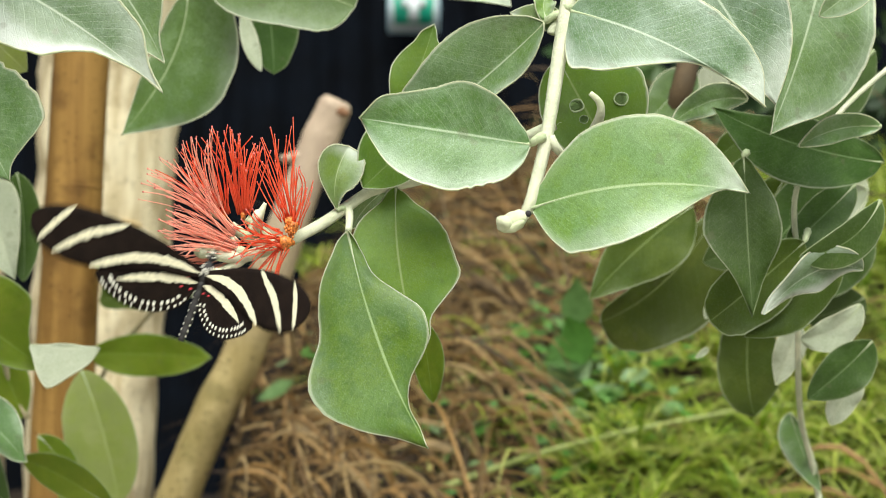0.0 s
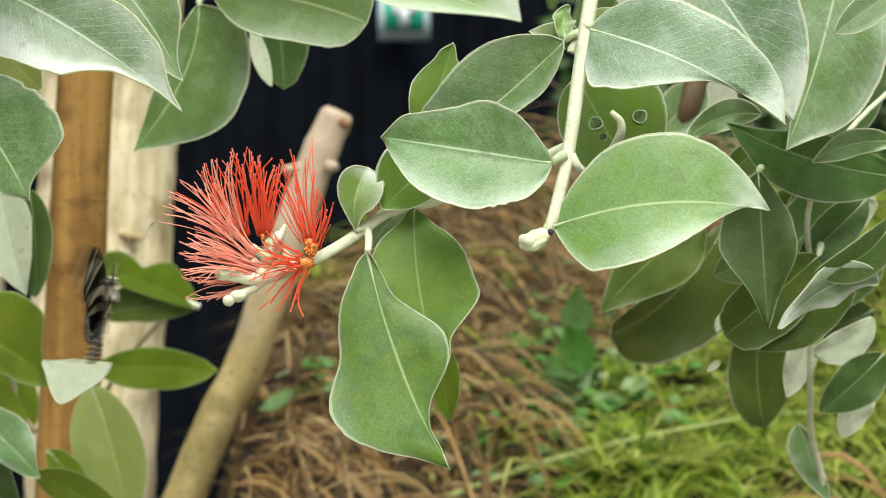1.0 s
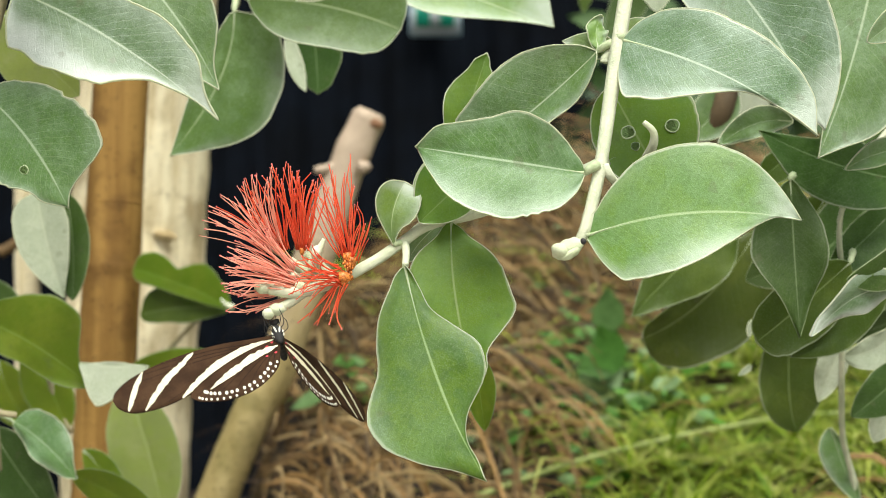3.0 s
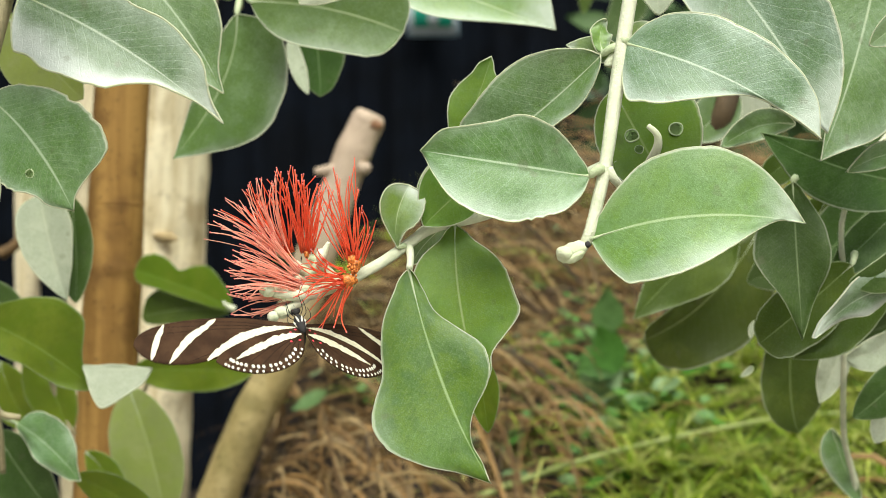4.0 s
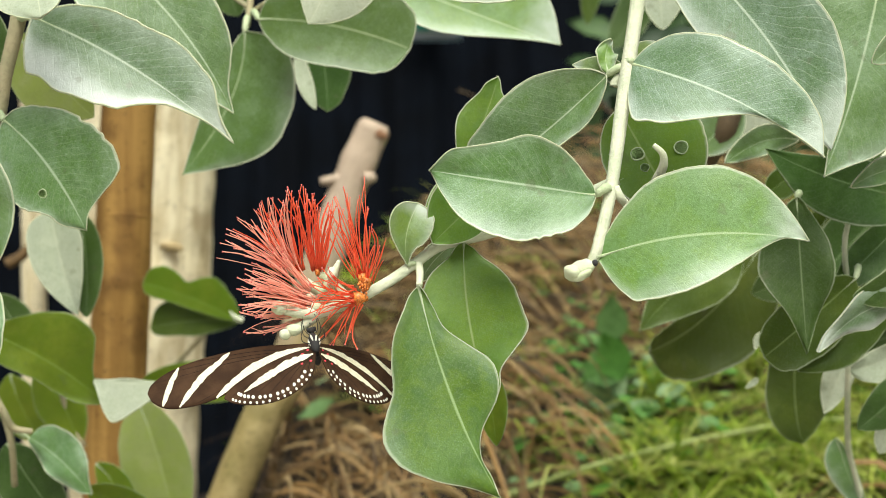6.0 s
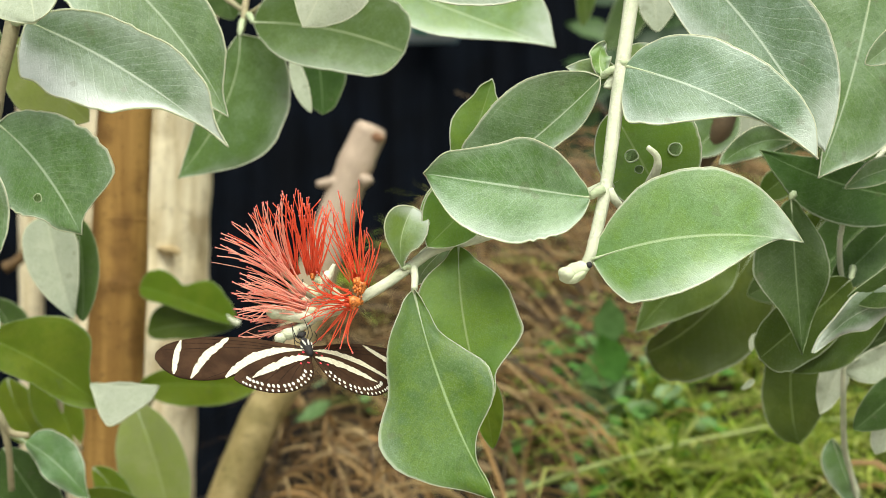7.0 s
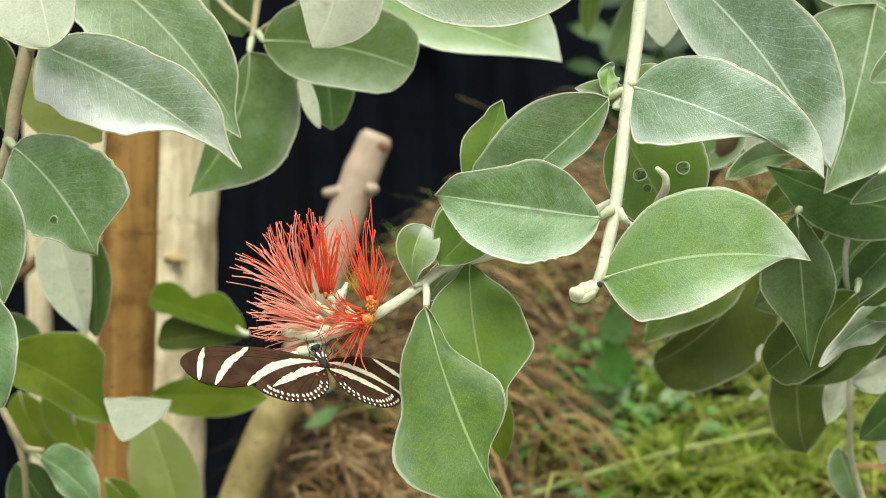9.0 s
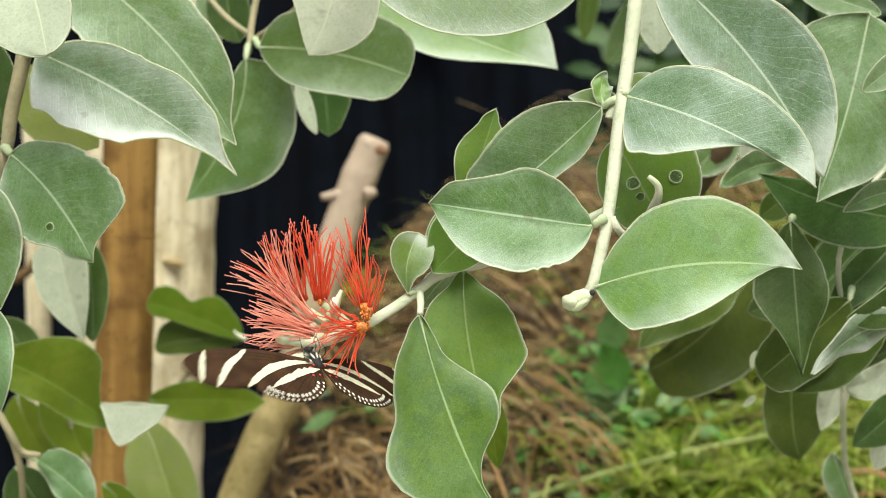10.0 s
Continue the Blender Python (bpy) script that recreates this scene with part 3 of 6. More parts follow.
def lump(parent, name, centre, rx, rz, mat=BUD):
    bm = bmesh.new()
    blob(bm, (0, 0, 0), (rx, (rx + rz) / 2, rz), None, 12, 8)
    for v in bm.verts:
        v.co = Vector(centre) + v.co * (1 + 0.16 * noise.noise(v.co * 700 + Vector(centre) * 90))
    return part(name, bm, mat, parent)


# ---- trunk, posts, log ----
def weathered_pole(name, label, category, points, r0, r1, mat, rings=(), n=60, sides=22, wobble=0.05, group=""):
    """A stem, post or log: a rounded shaft with swellings and a cut end."""
    ob = thing(name, label, category, group, points[0])
    pts = smooth_line([Vector(p) - Vector(points[0]) for p in points], n)
    radii = []
    for i in range(n + 1):
        s = i / n
        r = r0 + (r1 - r0) * s
        for at, size, width in rings:
            r *= 1 + size * math.exp(-((s - at) / width) ** 2)
        radii.append(r * (1 + wobble * noise.noise(pts[i] * 9 + Vector((r0 * 90, 0, 0)))))
    bm = bmesh.new()
    made = tube(bm, pts, radii, sides, wobble * 1.2)
    for f in bm.faces:
        if len(f.verts) > 4:
            f.material_index = 1
    shaft = part("shaft", bm, (mat, CUT_WOOD), ob)
    return ob, pts


def knot(parent, centre, direction, r, length, mat):
    c, d = Vector(centre), Vector(direction).normalized()
    bm = bmesh.new()
    tube(bm, [c - d * length * 0.5, c, c + d * length * 0.6, c + d * length], [r * 1.7, r * 1.25, r, r * 0.75], 10, 0.2)
    return part("knot", bm, mat, parent)


trunk, line = weathered_pole('sapling_trunk', 'smooth brown sapling trunk with a ring scar', 'trunk', [(-0.1950, 0.8000, 0.1000), (-0.1825, 0.8000, 0.3500), (-0.1756, 0.8000, 0.4950), (-0.1712, 0.8000, 0.5827), (-0.1671, 0.8000, 0.6705), (-0.1525, 0.8000, 0.9500)], 0.0164, 0.0135, BARK, rings=((0.620, 0.035, 0.004), (0.30, 0.03, 0.01)), n=160, wobble=0.03)
post, line = weathered_pole('pale_post', 'stout peeled pale post behind the sapling', 'post', [(-0.2320, 1.0700, 0.1000), (-0.2199, 1.0700, 0.4595), (-0.2129, 1.0700, 0.5769), (-0.2078, 1.0700, 0.6943), (-0.1940, 1.0700, 1.0500)], 0.0423, 0.0485, PALE_WOOD, n=60, sides=26, wobble=0.07)
ring = [Vector((-0.1691, 0.8000, 0.6234)) - trunk.location + Vector((math.cos(a) * 0.01419, math.sin(a) * 0.01419, 0.0006 * math.sin(3 * a))) for a in [k * 0.2618 for k in range(25)]]
bm = bmesh.new()
tube(bm, ring, (0.00055, 0.00055), 6, 0.8, cap=False)
part("ring_scar", bm, BARK, trunk, "raised ring scar on the bark")
for dx, dz, rx, rz in ((0.0, 0.0, 0.0062, 0.0030), (-0.004, 0.0012, 0.0048, 0.0022), (0.0035, -0.001, 0.0042, 0.0026)):
    lump(post, "knot", Vector((-0.1845 + dx, 1.0288, 0.6079 + dz)) - post.location, rx, rz, DARK_KNOT)
log, line = weathered_pole('leaning_log', 'leaning weathered log with a cut end and side knots', 'log', [(-0.2725, 0.9950, 0.1000), (-0.1420, 0.9950, 0.4475), (-0.1070, 0.9950, 0.5239), (-0.0815, 0.9950, 0.5967), (-0.0620, 0.9950, 0.6513), (-0.0465, 0.9950, 0.6875)], 0.0140, 0.0112, LOG_WOOD, rings=((0.55, 0.05, 0.05), (0.86, 0.06, 0.03), (1.0, -0.22, 0.012)), n=110, wobble=0.06)
knot(log, Vector((-0.0735, 0.9900, 0.6503)) - log.location, (-1, -0.1, -0.12), 0.0028, 0.009, LOG_WOOD)
knot(log, Vector((-0.0505, 0.9850, 0.6512)) - log.location, (1, -0.3, 0.2), 0.0030, 0.004, LOG_WOOD)
for dx, dz, rx, rz in ((0.0, 0.0, 0.0042, 0.0034), (0.0030, -0.0012, 0.0034, 0.0024), (-0.0016, -0.0014, 0.0030, 0.0022)):
    lump(log, "rot_spot", Vector((-0.0449 + dx, 0.9874, 0.6796 + dz)) - log.location, rx, rz, ROT)
pole, line = weathered_pole('thin_post', 'thin pale wooden post', 'post', [(-0.3108, 1.1500, 0.1000), (-0.3096, 1.1500, 0.5752), (-0.3108, 1.1500, 0.7434)], 0.0093, 0.0093, PALE_WOOD, n=40)

# ---- setting ----
def step(a, b, x):
    u = min(1.0, max(0.0, (x - a) / (b - a)))
    return u * u * (3 - 2 * u)


def crest(x, y):
    """The bank falls away towards the trunk."""
    q = x + 0.1 * (y - 1)
    return 0.60 + q - 3.2 * max(0.0, -0.1 - q)


def bank(x, y):
    """Height of the ground: a planted bank that climbs away from the pale bounce strip."""
    rise = 0.44 + 0.46 * min(max(y - 1.0, -0.3), 0.42) - 0.55 * max(0.0, y - 1.44)
    rise = min(rise, crest(x, y))
    flat = 0.12
    near = step(0.35, 0.8, y)
    h = flat + max(0.0, rise - flat) * near
    return h + 0.018 * noise.noise(Vector((x * 9, y * 9, 2))) + 0.008 * noise.noise(Vector((x * 34, y * 34, 5)))


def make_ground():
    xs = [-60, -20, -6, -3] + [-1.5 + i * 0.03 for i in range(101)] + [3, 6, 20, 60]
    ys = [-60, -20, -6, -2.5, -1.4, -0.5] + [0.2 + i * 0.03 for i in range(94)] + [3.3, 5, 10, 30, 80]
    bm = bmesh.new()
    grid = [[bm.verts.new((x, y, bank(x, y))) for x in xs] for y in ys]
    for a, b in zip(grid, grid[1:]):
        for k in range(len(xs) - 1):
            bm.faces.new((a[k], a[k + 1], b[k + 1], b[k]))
    # the near strip is made pale only as an unseen reflector for the leaves
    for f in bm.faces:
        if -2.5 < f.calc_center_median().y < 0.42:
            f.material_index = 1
    ob = part("ground", bm, (SOIL, BOUNCE_STRIP), None)
    tagged(ob, "dark soil bank under weeds, with an added pale strip out of view that bounces light", "ground", kind="structure")


def make_curtain():
    ob = new("wall_back")
    tagged(ob, "black sheet wall hanging in soft vertical folds", "wall", kind="structure")
    bm = bmesh.new()
    cols, n = [], 420
    for i in range(n + 1):
        x = -2.6 + 5.2 * i / n
        y = 3.02 + 0.03 * math.sin(x * 21 + 0.7 * math.sin(x * 5)) + 0.016 * noise.noise(Vector((x * 7, 0, 3))) + 0.012 * math.sin(x * 95 + 1)
        cols.append([bm.verts.new((x, y + 0.01 * noise.noise(Vector((x * 4, z, 8))), z)) for z in (-0.1, 0.3, 0.8, 1.3, 2.0, 2.9)]
                    + [bm.verts.new((x, y + 0.03, z)) for z in (2.9, -0.1)])
    for a, b in zip(cols, cols[1:]):
        for k in range(len(a) - 1):
            bm.faces.new((a[k], b[k], b[k + 1], a[k + 1]))
    part("sheet", bm, CURTAIN, ob)


def slab(bm, centre, size, bevel=0.0, mat=0):
    made = bmesh.ops.create_cube(bm, size=1.0, matrix=Matrix.Translation(centre) @ Matrix.Diagonal((*size, 1)))
    edges = list({e for v in made["verts"] for e in v.link_edges})
    if bevel:
        bmesh.ops.bevel(bm, geom=edges, offset=bevel, segments=2, affect="EDGES")


def make_sign():
    x, y, z, w, h = -0.0190, 2.9500, 1.0480, 0.1000, 0.0863
    ob = thing("exit_sign", "small green and white escape route sign on the black wall", "sign", at=(x, y, z))
    bm = bmesh.new()
    slab(bm, (0, 0, 0), (w, 0.006, h), 0.0015)
    part("board", bm, SIGN_EDGE, ob)
    bm = bmesh.new()
    slab(bm, (0, -0.0045, 0), (w * 0.90, 0.003, h * 0.88), 0.001)
    part("face", bm, SIGN_WHITE, ob)
    bm = bmesh.new()
    slab(bm, (0, -0.0075, h * 0.04), (w * 0.74, 0.003, h * 0.68))
    part("green_field", bm, SIGN_GREEN, ob)
    bm = bmesh.new()
    slab(bm, (0, -0.0105, h * 0.02), (w * 0.20, 0.003, h * 0.56))
    slab(bm, (-w * 0.17, -0.0105, h * 0.16), (w * 0.13, 0.003, h * 0.20))
    slab(bm, (w * 0.17, -0.0105, h * 0.16), (w * 0.13, 0.003, h * 0.20))
    part("pictogram", bm, SIGN_WHITE, ob)


make_ground()
make_curtain()
make_sign()


# ---- flower ----
def stamen(parent, base, tip, bow, r, mat):
    b, t = Vector(base), Vector(tip)
    d = t - b
    bm = bmesh.new()
    line = smooth_line([b, b + d * 0.33 + Vector(bow), b + d * 0.70 + Vector(bow) * 0.95, t], 9)
    tube(bm, line, [r * k for k in (1.25, 1.2, 1.15, 1.1, 1.05, 1.0, 0.95, 0.9, 0.85, 0.8)], 5, uv="along")
    blob(bm, t, (r * 1.35, r * 1.35, r * 1.5), seg=6, rings=4, mat=1)
    return part("stamen", bm, (mat, ANTHER), parent)


def floret(parent, base, wide, low, high, l_low, l_high, count, depth, seed, mat, cup_size=0.0017, curl=0.10):
    """A brush of filaments that fans out of a small cup, between two angles above the x axis."""
    rng = random.Random(seed)
    b = Vector(base)
    mean = radians((low + high) / 2)
    axis = Vector((math.cos(mean), depth, math.sin(mean))).normalized()
    bm = bmesh.new()
    c = cup_size
    tube(bm, [b - axis * c * 1.3, b - axis * c * 0.6, b, b + axis * c * 0.7], [c * 0.3, c * 0.62, c * 0.72, c * 0.6], 12, 0.15)
    cup = part("cup", bm, CUP if mat is FILAMENT else BUD, parent)
    for i in range(count):
        u = min(1.0, max(0.0, (i + rng.uniform(-0.6, 1.6)) / count))
        a = radians(low + (high - low) * u + rng.gauss(0, 3.5))
        d = Vector((math.cos(a), depth + rng.gauss(0, 0.28), math.sin(a))).normalized()
        l = (l_low + (l_high - l_low) * u) * (1.06 - 0.42 * rng.random() ** 2.0)
        across = Vector((-math.sin(mean), 0, math.cos(mean)))
        start = b + axis * c * 0.4 + across * (wide * (u - 0.5)) + Vector((rng.uniform(-1, 1), rng.uniform(-1, 1), rng.uniform(-1, 1))) * c * 0.4
        bow = Vector((rng.uniform(-1, 1), rng.uniform(-1, 1), rng.uniform(-1, 1))) * l * curl * 0.6 + (axis - d) * l * curl
        if rng.random() < 0.12:
            bow *= 2.2
        stamen(cup, start, start + d * l, bow, 0.00017 * rng.uniform(0.75, 1.2), mat)
    return cup


# ---- the shrub ----

hanging_twig = thing('leafy_twig', 'downy pale twig with grey-green leaves and a bud, hanging from above', 'twig', 'twigs of the shrub')
branch('stem', hanging_twig, [(0.0552, 0.4300, 0.6992), (0.0528, 0.4270, 0.6798), (0.0494, 0.4230, 0.6589), (0.0459, 0.4180, 0.6384), (0.0426, 0.4130, 0.6205), (0.0388, 0.4100, 0.6054), (0.0366, 0.4100, 0.6001)], 0.00236, 0.00135, STEM, 40, 0.25)
leaf(hanging_twig, (0.0388, 0.4100, 0.6024), (0.0651, 0.4035, 0.6083), (0.0940, 0.4040, 0.6064), (0.0066, 0.0116, 0.0154, 0.0174, 0.0184, 0.0185, 0.0166, 0.0127, 0.0070), (0.0132, 0.0151, 0.0156, 0.0150, 0.0136, 0.0111, 0.0074, 0.0032, 0.0000), roll=-12, fold=3, wave=0.0005, kind='fresh', stalk=(0.0385, 0.4110, 0.6024), seed=1, fine=44, label='grey-green oval leaf with a pale downy margin', lip=0.20)
leaf(hanging_twig, (0.0385, 0.4110, 0.6191), (0.0175, 0.4115, 0.6224), (-0.0063, 0.4180, 0.6264), (0.0089, 0.0125, 0.0146, 0.0159, 0.0161, 0.0155, 0.0140, 0.0108, 0.0061), (0.0054, 0.0092, 0.0117, 0.0132, 0.0132, 0.0115, 0.0095, 0.0080, 0.0061), roll=5, fold=15, wave=0.0008, stalk=(0.0419, 0.4120, 0.6212), seed=2, fine=60, bites=((1, 0.20, 0.26, 0.05), (1, 0.27, 0.32, 0.06), (1, 0.33, 0.37, 0.04)))
leaf(hanging_twig, (0.0431, 0.4240, 0.6529), (0.0253, 0.4300, 0.6368), (0.0057, 0.4350, 0.6224), (0.0039, 0.0057, 0.0067, 0.0063, 0.0065, 0.0072, 0.0073, 0.0065, 0.0040), (0.0073, 0.0112, 0.0138, 0.0151, 0.0154, 0.0146, 0.0132, 0.0120, 0.0099), roll=14, fold=14, wave=0.0008, stalk=(0.0473, 0.4230, 0.6551), seed=3, fine=36)
leaf(hanging_twig, (0.0026, 0.4380, 0.6259), (0.0087, 0.4390, 0.6404), (0.0134, 0.4400, 0.6545), (0.0022, 0.0043, 0.0059, 0.0070, 0.0075, 0.0069, 0.0055, 0.0038, 0.0027), (0.0040, 0.0063, 0.0066, 0.0063, 0.0059, 0.0053, 0.0043, 0.0034, 0.0021), roll=-4, fold=10, wave=0.0006, kind='vivid', seed=4, fine=44, bites=((-1, 0.84, 0.95, 0.30),))
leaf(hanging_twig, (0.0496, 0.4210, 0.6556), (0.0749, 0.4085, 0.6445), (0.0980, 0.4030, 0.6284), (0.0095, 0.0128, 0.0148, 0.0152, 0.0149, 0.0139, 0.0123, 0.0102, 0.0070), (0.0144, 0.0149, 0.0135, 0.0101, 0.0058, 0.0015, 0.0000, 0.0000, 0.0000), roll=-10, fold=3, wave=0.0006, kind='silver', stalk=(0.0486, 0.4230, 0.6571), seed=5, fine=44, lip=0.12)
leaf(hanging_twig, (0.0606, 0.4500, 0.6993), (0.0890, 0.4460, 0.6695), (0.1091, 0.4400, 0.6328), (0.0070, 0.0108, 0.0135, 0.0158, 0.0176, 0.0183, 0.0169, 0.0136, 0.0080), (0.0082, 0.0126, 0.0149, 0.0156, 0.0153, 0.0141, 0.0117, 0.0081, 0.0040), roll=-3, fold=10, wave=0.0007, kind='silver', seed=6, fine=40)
leaf(hanging_twig, (0.1330, 0.4750, 0.6860), (0.1250, 0.4720, 0.6563), (0.1134, 0.4670, 0.6262), (0.0122, 0.0165, 0.0189, 0.0202, 0.0206, 0.0197, 0.0176, 0.0136, 0.0066), (0.0164, 0.0187, 0.0151, 0.0108, 0.0063, 0.0036, 0.0027, 0.0020, 0.0010), roll=0, fold=6, cup=-0.15, wave=0.0012, seed=7, fine=40)
leaf(hanging_twig, (0.0483, 0.4420, 0.6454), (0.0565, 0.4360, 0.6285), (0.0636, 0.4280, 0.6142), (0.0097, 0.0174, 0.0178, 0.0145, 0.0065), (0.0072, 0.0115, 0.0115, 0.0096, 0.0040), roll=4, fold=5, kind='vivid', seed=8, holes=((0.42, -0.13, 0.0019), (0.5, -0.02, 0.0012), (0.5, 0.6, 0.0019)), fine=44, label='translucent green leaf with three small holes')
leaf(hanging_twig, (0.0494, 0.4300, 0.6528), (0.0417, 0.4320, 0.6551), (0.0343, 0.4340, 0.6570), (0.0030, 0.40), (0.0044, 0.40), roll=8, fold=8, kind='fresh', stalk=(0.0490, 0.4240, 0.6537), seed=9)
leaf(hanging_twig, (0.0435, 0.4250, 0.6537), (0.0430, 0.4280, 0.6589), (0.0450, 0.4320, 0.6634), (0.0030, 0.45), (0.0031, 0.45), roll=14, fold=8, wave=0.0008, kind='fresh', seed=10)
leaf(hanging_twig, (0.0506, 0.4300, 0.6568), (0.0541, 0.4340, 0.6602), (0.0586, 0.4380, 0.6639), (0.0032, 0.45), (0.0026, 0.45), roll=-6, fold=8, kind='fresh', seed=11)
branch('leaflet', hanging_twig, [(0.0556, 0.4180, 0.6231), (0.0569, 0.4130, 0.6270), (0.0565, 0.4110, 0.6302), (0.0540, 0.4100, 0.6325)], 0.00153, 0.00067, BUD, 12, 0.25)
branch('petiole', hanging_twig, [(0.0437, 0.4130, 0.6213), (0.0452, 0.4130, 0.6186), (0.0478, 0.4160, 0.6163)], 0.00130, 0.00100, STEM, 8, 0.25)
branch('petiole', hanging_twig, [(0.0451, 0.4240, 0.6498), (0.0456, 0.4240, 0.6513), (0.0484, 0.4235, 0.6541)], 0.00150, 0.00130, STEM, 8, 0.25)
bm = bmesh.new()
blob(bm, (0.0338, 0.4085, 0.5990), (0.0047, 0.0027, 0.0025), Euler((0, radians(-24), 0)), 24, 16)
blob(bm, (0.0318, 0.4070, 0.5986), (0.0024, 0.0018, 0.0019), Euler((0, radians(20), 0)), 16, 10)
blob(bm, (0.0344, 0.4070, 0.5978), (0.0030, 0.0016, 0.0014), Euler((0, radians(-30), 0)), 16, 10)
for v in bm.verts:
    c = Vector((0.0336, 0.4085, 0.5989))
    v.co = c + (v.co - c) * (1 + 0.10 * noise.noise(v.co * 900) + 0.16 * noise.noise(v.co * 380))
part("bud", bm, BUD, hanging_twig)
lump(hanging_twig, 'scar', (0.0377, 0.4075, 0.6010), 0.00090, 0.00090, BODY)

flowering_twig = thing('flowering_twig', 'downy twig with red brush flowers, buds and drooping grey-green leaves', 'twig', 'twigs of the shrub')
branch('stem', flowering_twig, [(0.0459, 0.4240, 0.6234), (0.0277, 0.4300, 0.6151), (0.0096, 0.4320, 0.6088), (-0.0030, 0.4290, 0.6056), (-0.0103, 0.4260, 0.6008), (-0.0161, 0.4240, 0.5967), (-0.0222, 0.4210, 0.5932), (-0.0264, 0.4200, 0.5909)], 0.00171, 0.00146, STEM, 40, 0.25)
branch('stem', flowering_twig, [(-0.0097, 0.4265, 0.6011), (-0.0092, 0.4232, 0.5978), (-0.0094, 0.4206, 0.5944)], 0.00120, 0.00095, STEM, 12, 0.15)
leaf(flowering_twig, (-0.0095, 0.4210, 0.5943), (-0.0008, 0.4130, 0.5651), (0.0121, 0.4040, 0.5387), (0.0024, 0.0039, 0.0084, 0.0129, 0.0138, 0.0111, 0.0039, 0.0006, 0.0006), (0.0058, 0.0102, 0.0128, 0.0145, 0.0194, 0.0215, 0.0195, 0.0138, 0.0058), roll=0, fold=5, cup=-0.08, wave=0.0014, kind='lush', seed=12, fine=50, hem=0.75, label='large drooping leaf with a wavy, twisted blade')
leaf(flowering_twig, (0.0031, 0.4300, 0.6064), (0.0045, 0.4205, 0.5840), (0.0103, 0.4145, 0.5607), (0.0053, 0.0102, 0.0130, 0.0145, 0.0152, 0.0156, 0.0112, 0.0057, 0.0040), (0.0042, 0.0096, 0.0119, 0.0124, 0.0120, 0.0111, 0.0095, 0.0071, 0.0036), roll=2, fold=6, wave=0.0009, kind='vivid', stalk=(0.0025, 0.4310, 0.6088), seed=13, fine=40)
leaf(flowering_twig, (0.0095, 0.4766, 0.5688), (0.0119, 0.4755, 0.5558), (0.0135, 0.4745, 0.5433), (0.0053, 0.45), (0.0046, 0.45), roll=8, fold=8, wave=0.0008, kind='bright', seed=14)
leaf(flowering_twig, (-0.0127, 0.4240, 0.6000), (-0.0129, 0.4230, 0.6086), (-0.0096, 0.4260, 0.6173), (0.0006, 0.0015, 0.0025, 0.0038, 0.0050, 0.0059, 0.0059, 0.0053, 0.0035), (0.0016, 0.0030, 0.0042, 0.0052, 0.0060, 0.0065, 0.0066, 0.0062, 0.0052), roll=10, fold=12, cup=0.15, kind='fresh', stalk=(-0.0106, 0.4255, 0.6005), seed=15, fine=40, bites=((-1, -0.10, 0.34, 0.50),), label='small cupped leaf with a thick pale margin')
leaf(flowering_twig, (0.0116, 0.4280, 0.6221), (0.0025, 0.4260, 0.6139), (-0.0057, 0.4240, 0.6060), (0.0072, 0.45), (0.0108, 0.45), roll=-4, fold=6, wave=0.0006, kind='vivid', seed=16)
leaf(flowering_twig, (0.0073, 0.4360, 0.6257), (-0.0003, 0.4360, 0.6209), (-0.0076, 0.4350, 0.6164), (0.0050, 0.45), (0.0045, 0.45), roll=10, fold=8, kind='vivid', seed=17)
leaf(flowering_twig, (0.0010, 0.4360, 0.6065), (-0.0051, 0.4370, 0.6014), (-0.0090, 0.4380, 0.5954), (0.0050, 0.45), (0.0042, 0.45), roll=10, fold=8, seed=18)

left_branch = thing('leafy_branch', 'pale branch with broad grey-green leaves, some with nibbled edges', 'branch', 'twigs of the shrub')
branch('stem', left_branch, [(-0.1291, 0.4750, 0.7089), (-0.1333, 0.4720, 0.6781), (-0.1374, 0.4700, 0.6585), (-0.1392, 0.4680, 0.6451), (-0.1453, 0.4650, 0.6266), (-0.1509, 0.4650, 0.6022)], 0.00261, 0.00204, STEM_TAN, 30, 0.25)
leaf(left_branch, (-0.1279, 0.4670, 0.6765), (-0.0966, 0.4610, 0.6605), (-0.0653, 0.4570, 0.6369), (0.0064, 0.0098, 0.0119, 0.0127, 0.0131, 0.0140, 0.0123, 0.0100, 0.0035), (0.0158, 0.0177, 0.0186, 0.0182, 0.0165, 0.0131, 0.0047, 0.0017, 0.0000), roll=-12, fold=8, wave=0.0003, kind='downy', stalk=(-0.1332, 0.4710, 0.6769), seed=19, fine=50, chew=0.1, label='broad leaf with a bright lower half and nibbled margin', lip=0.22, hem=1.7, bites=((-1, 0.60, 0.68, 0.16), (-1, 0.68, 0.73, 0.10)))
leaf(left_branch, (-0.1253, 0.4850, 0.7108), (-0.0902, 0.4750, 0.6814), (-0.0671, 0.4700, 0.6471), (0.0089, 0.0127, 0.0151, 0.0153, 0.0146, 0.0138, 0.0124, 0.0088, 0.0023), (0.0135, 0.0170, 0.0182, 0.0183, 0.0175, 0.0160, 0.0136, 0.0102, 0.0056), roll=-3, fold=5, wave=0.0009, seed=20, chew=0.14, fine=44, lip=0.1, hem=1.5)
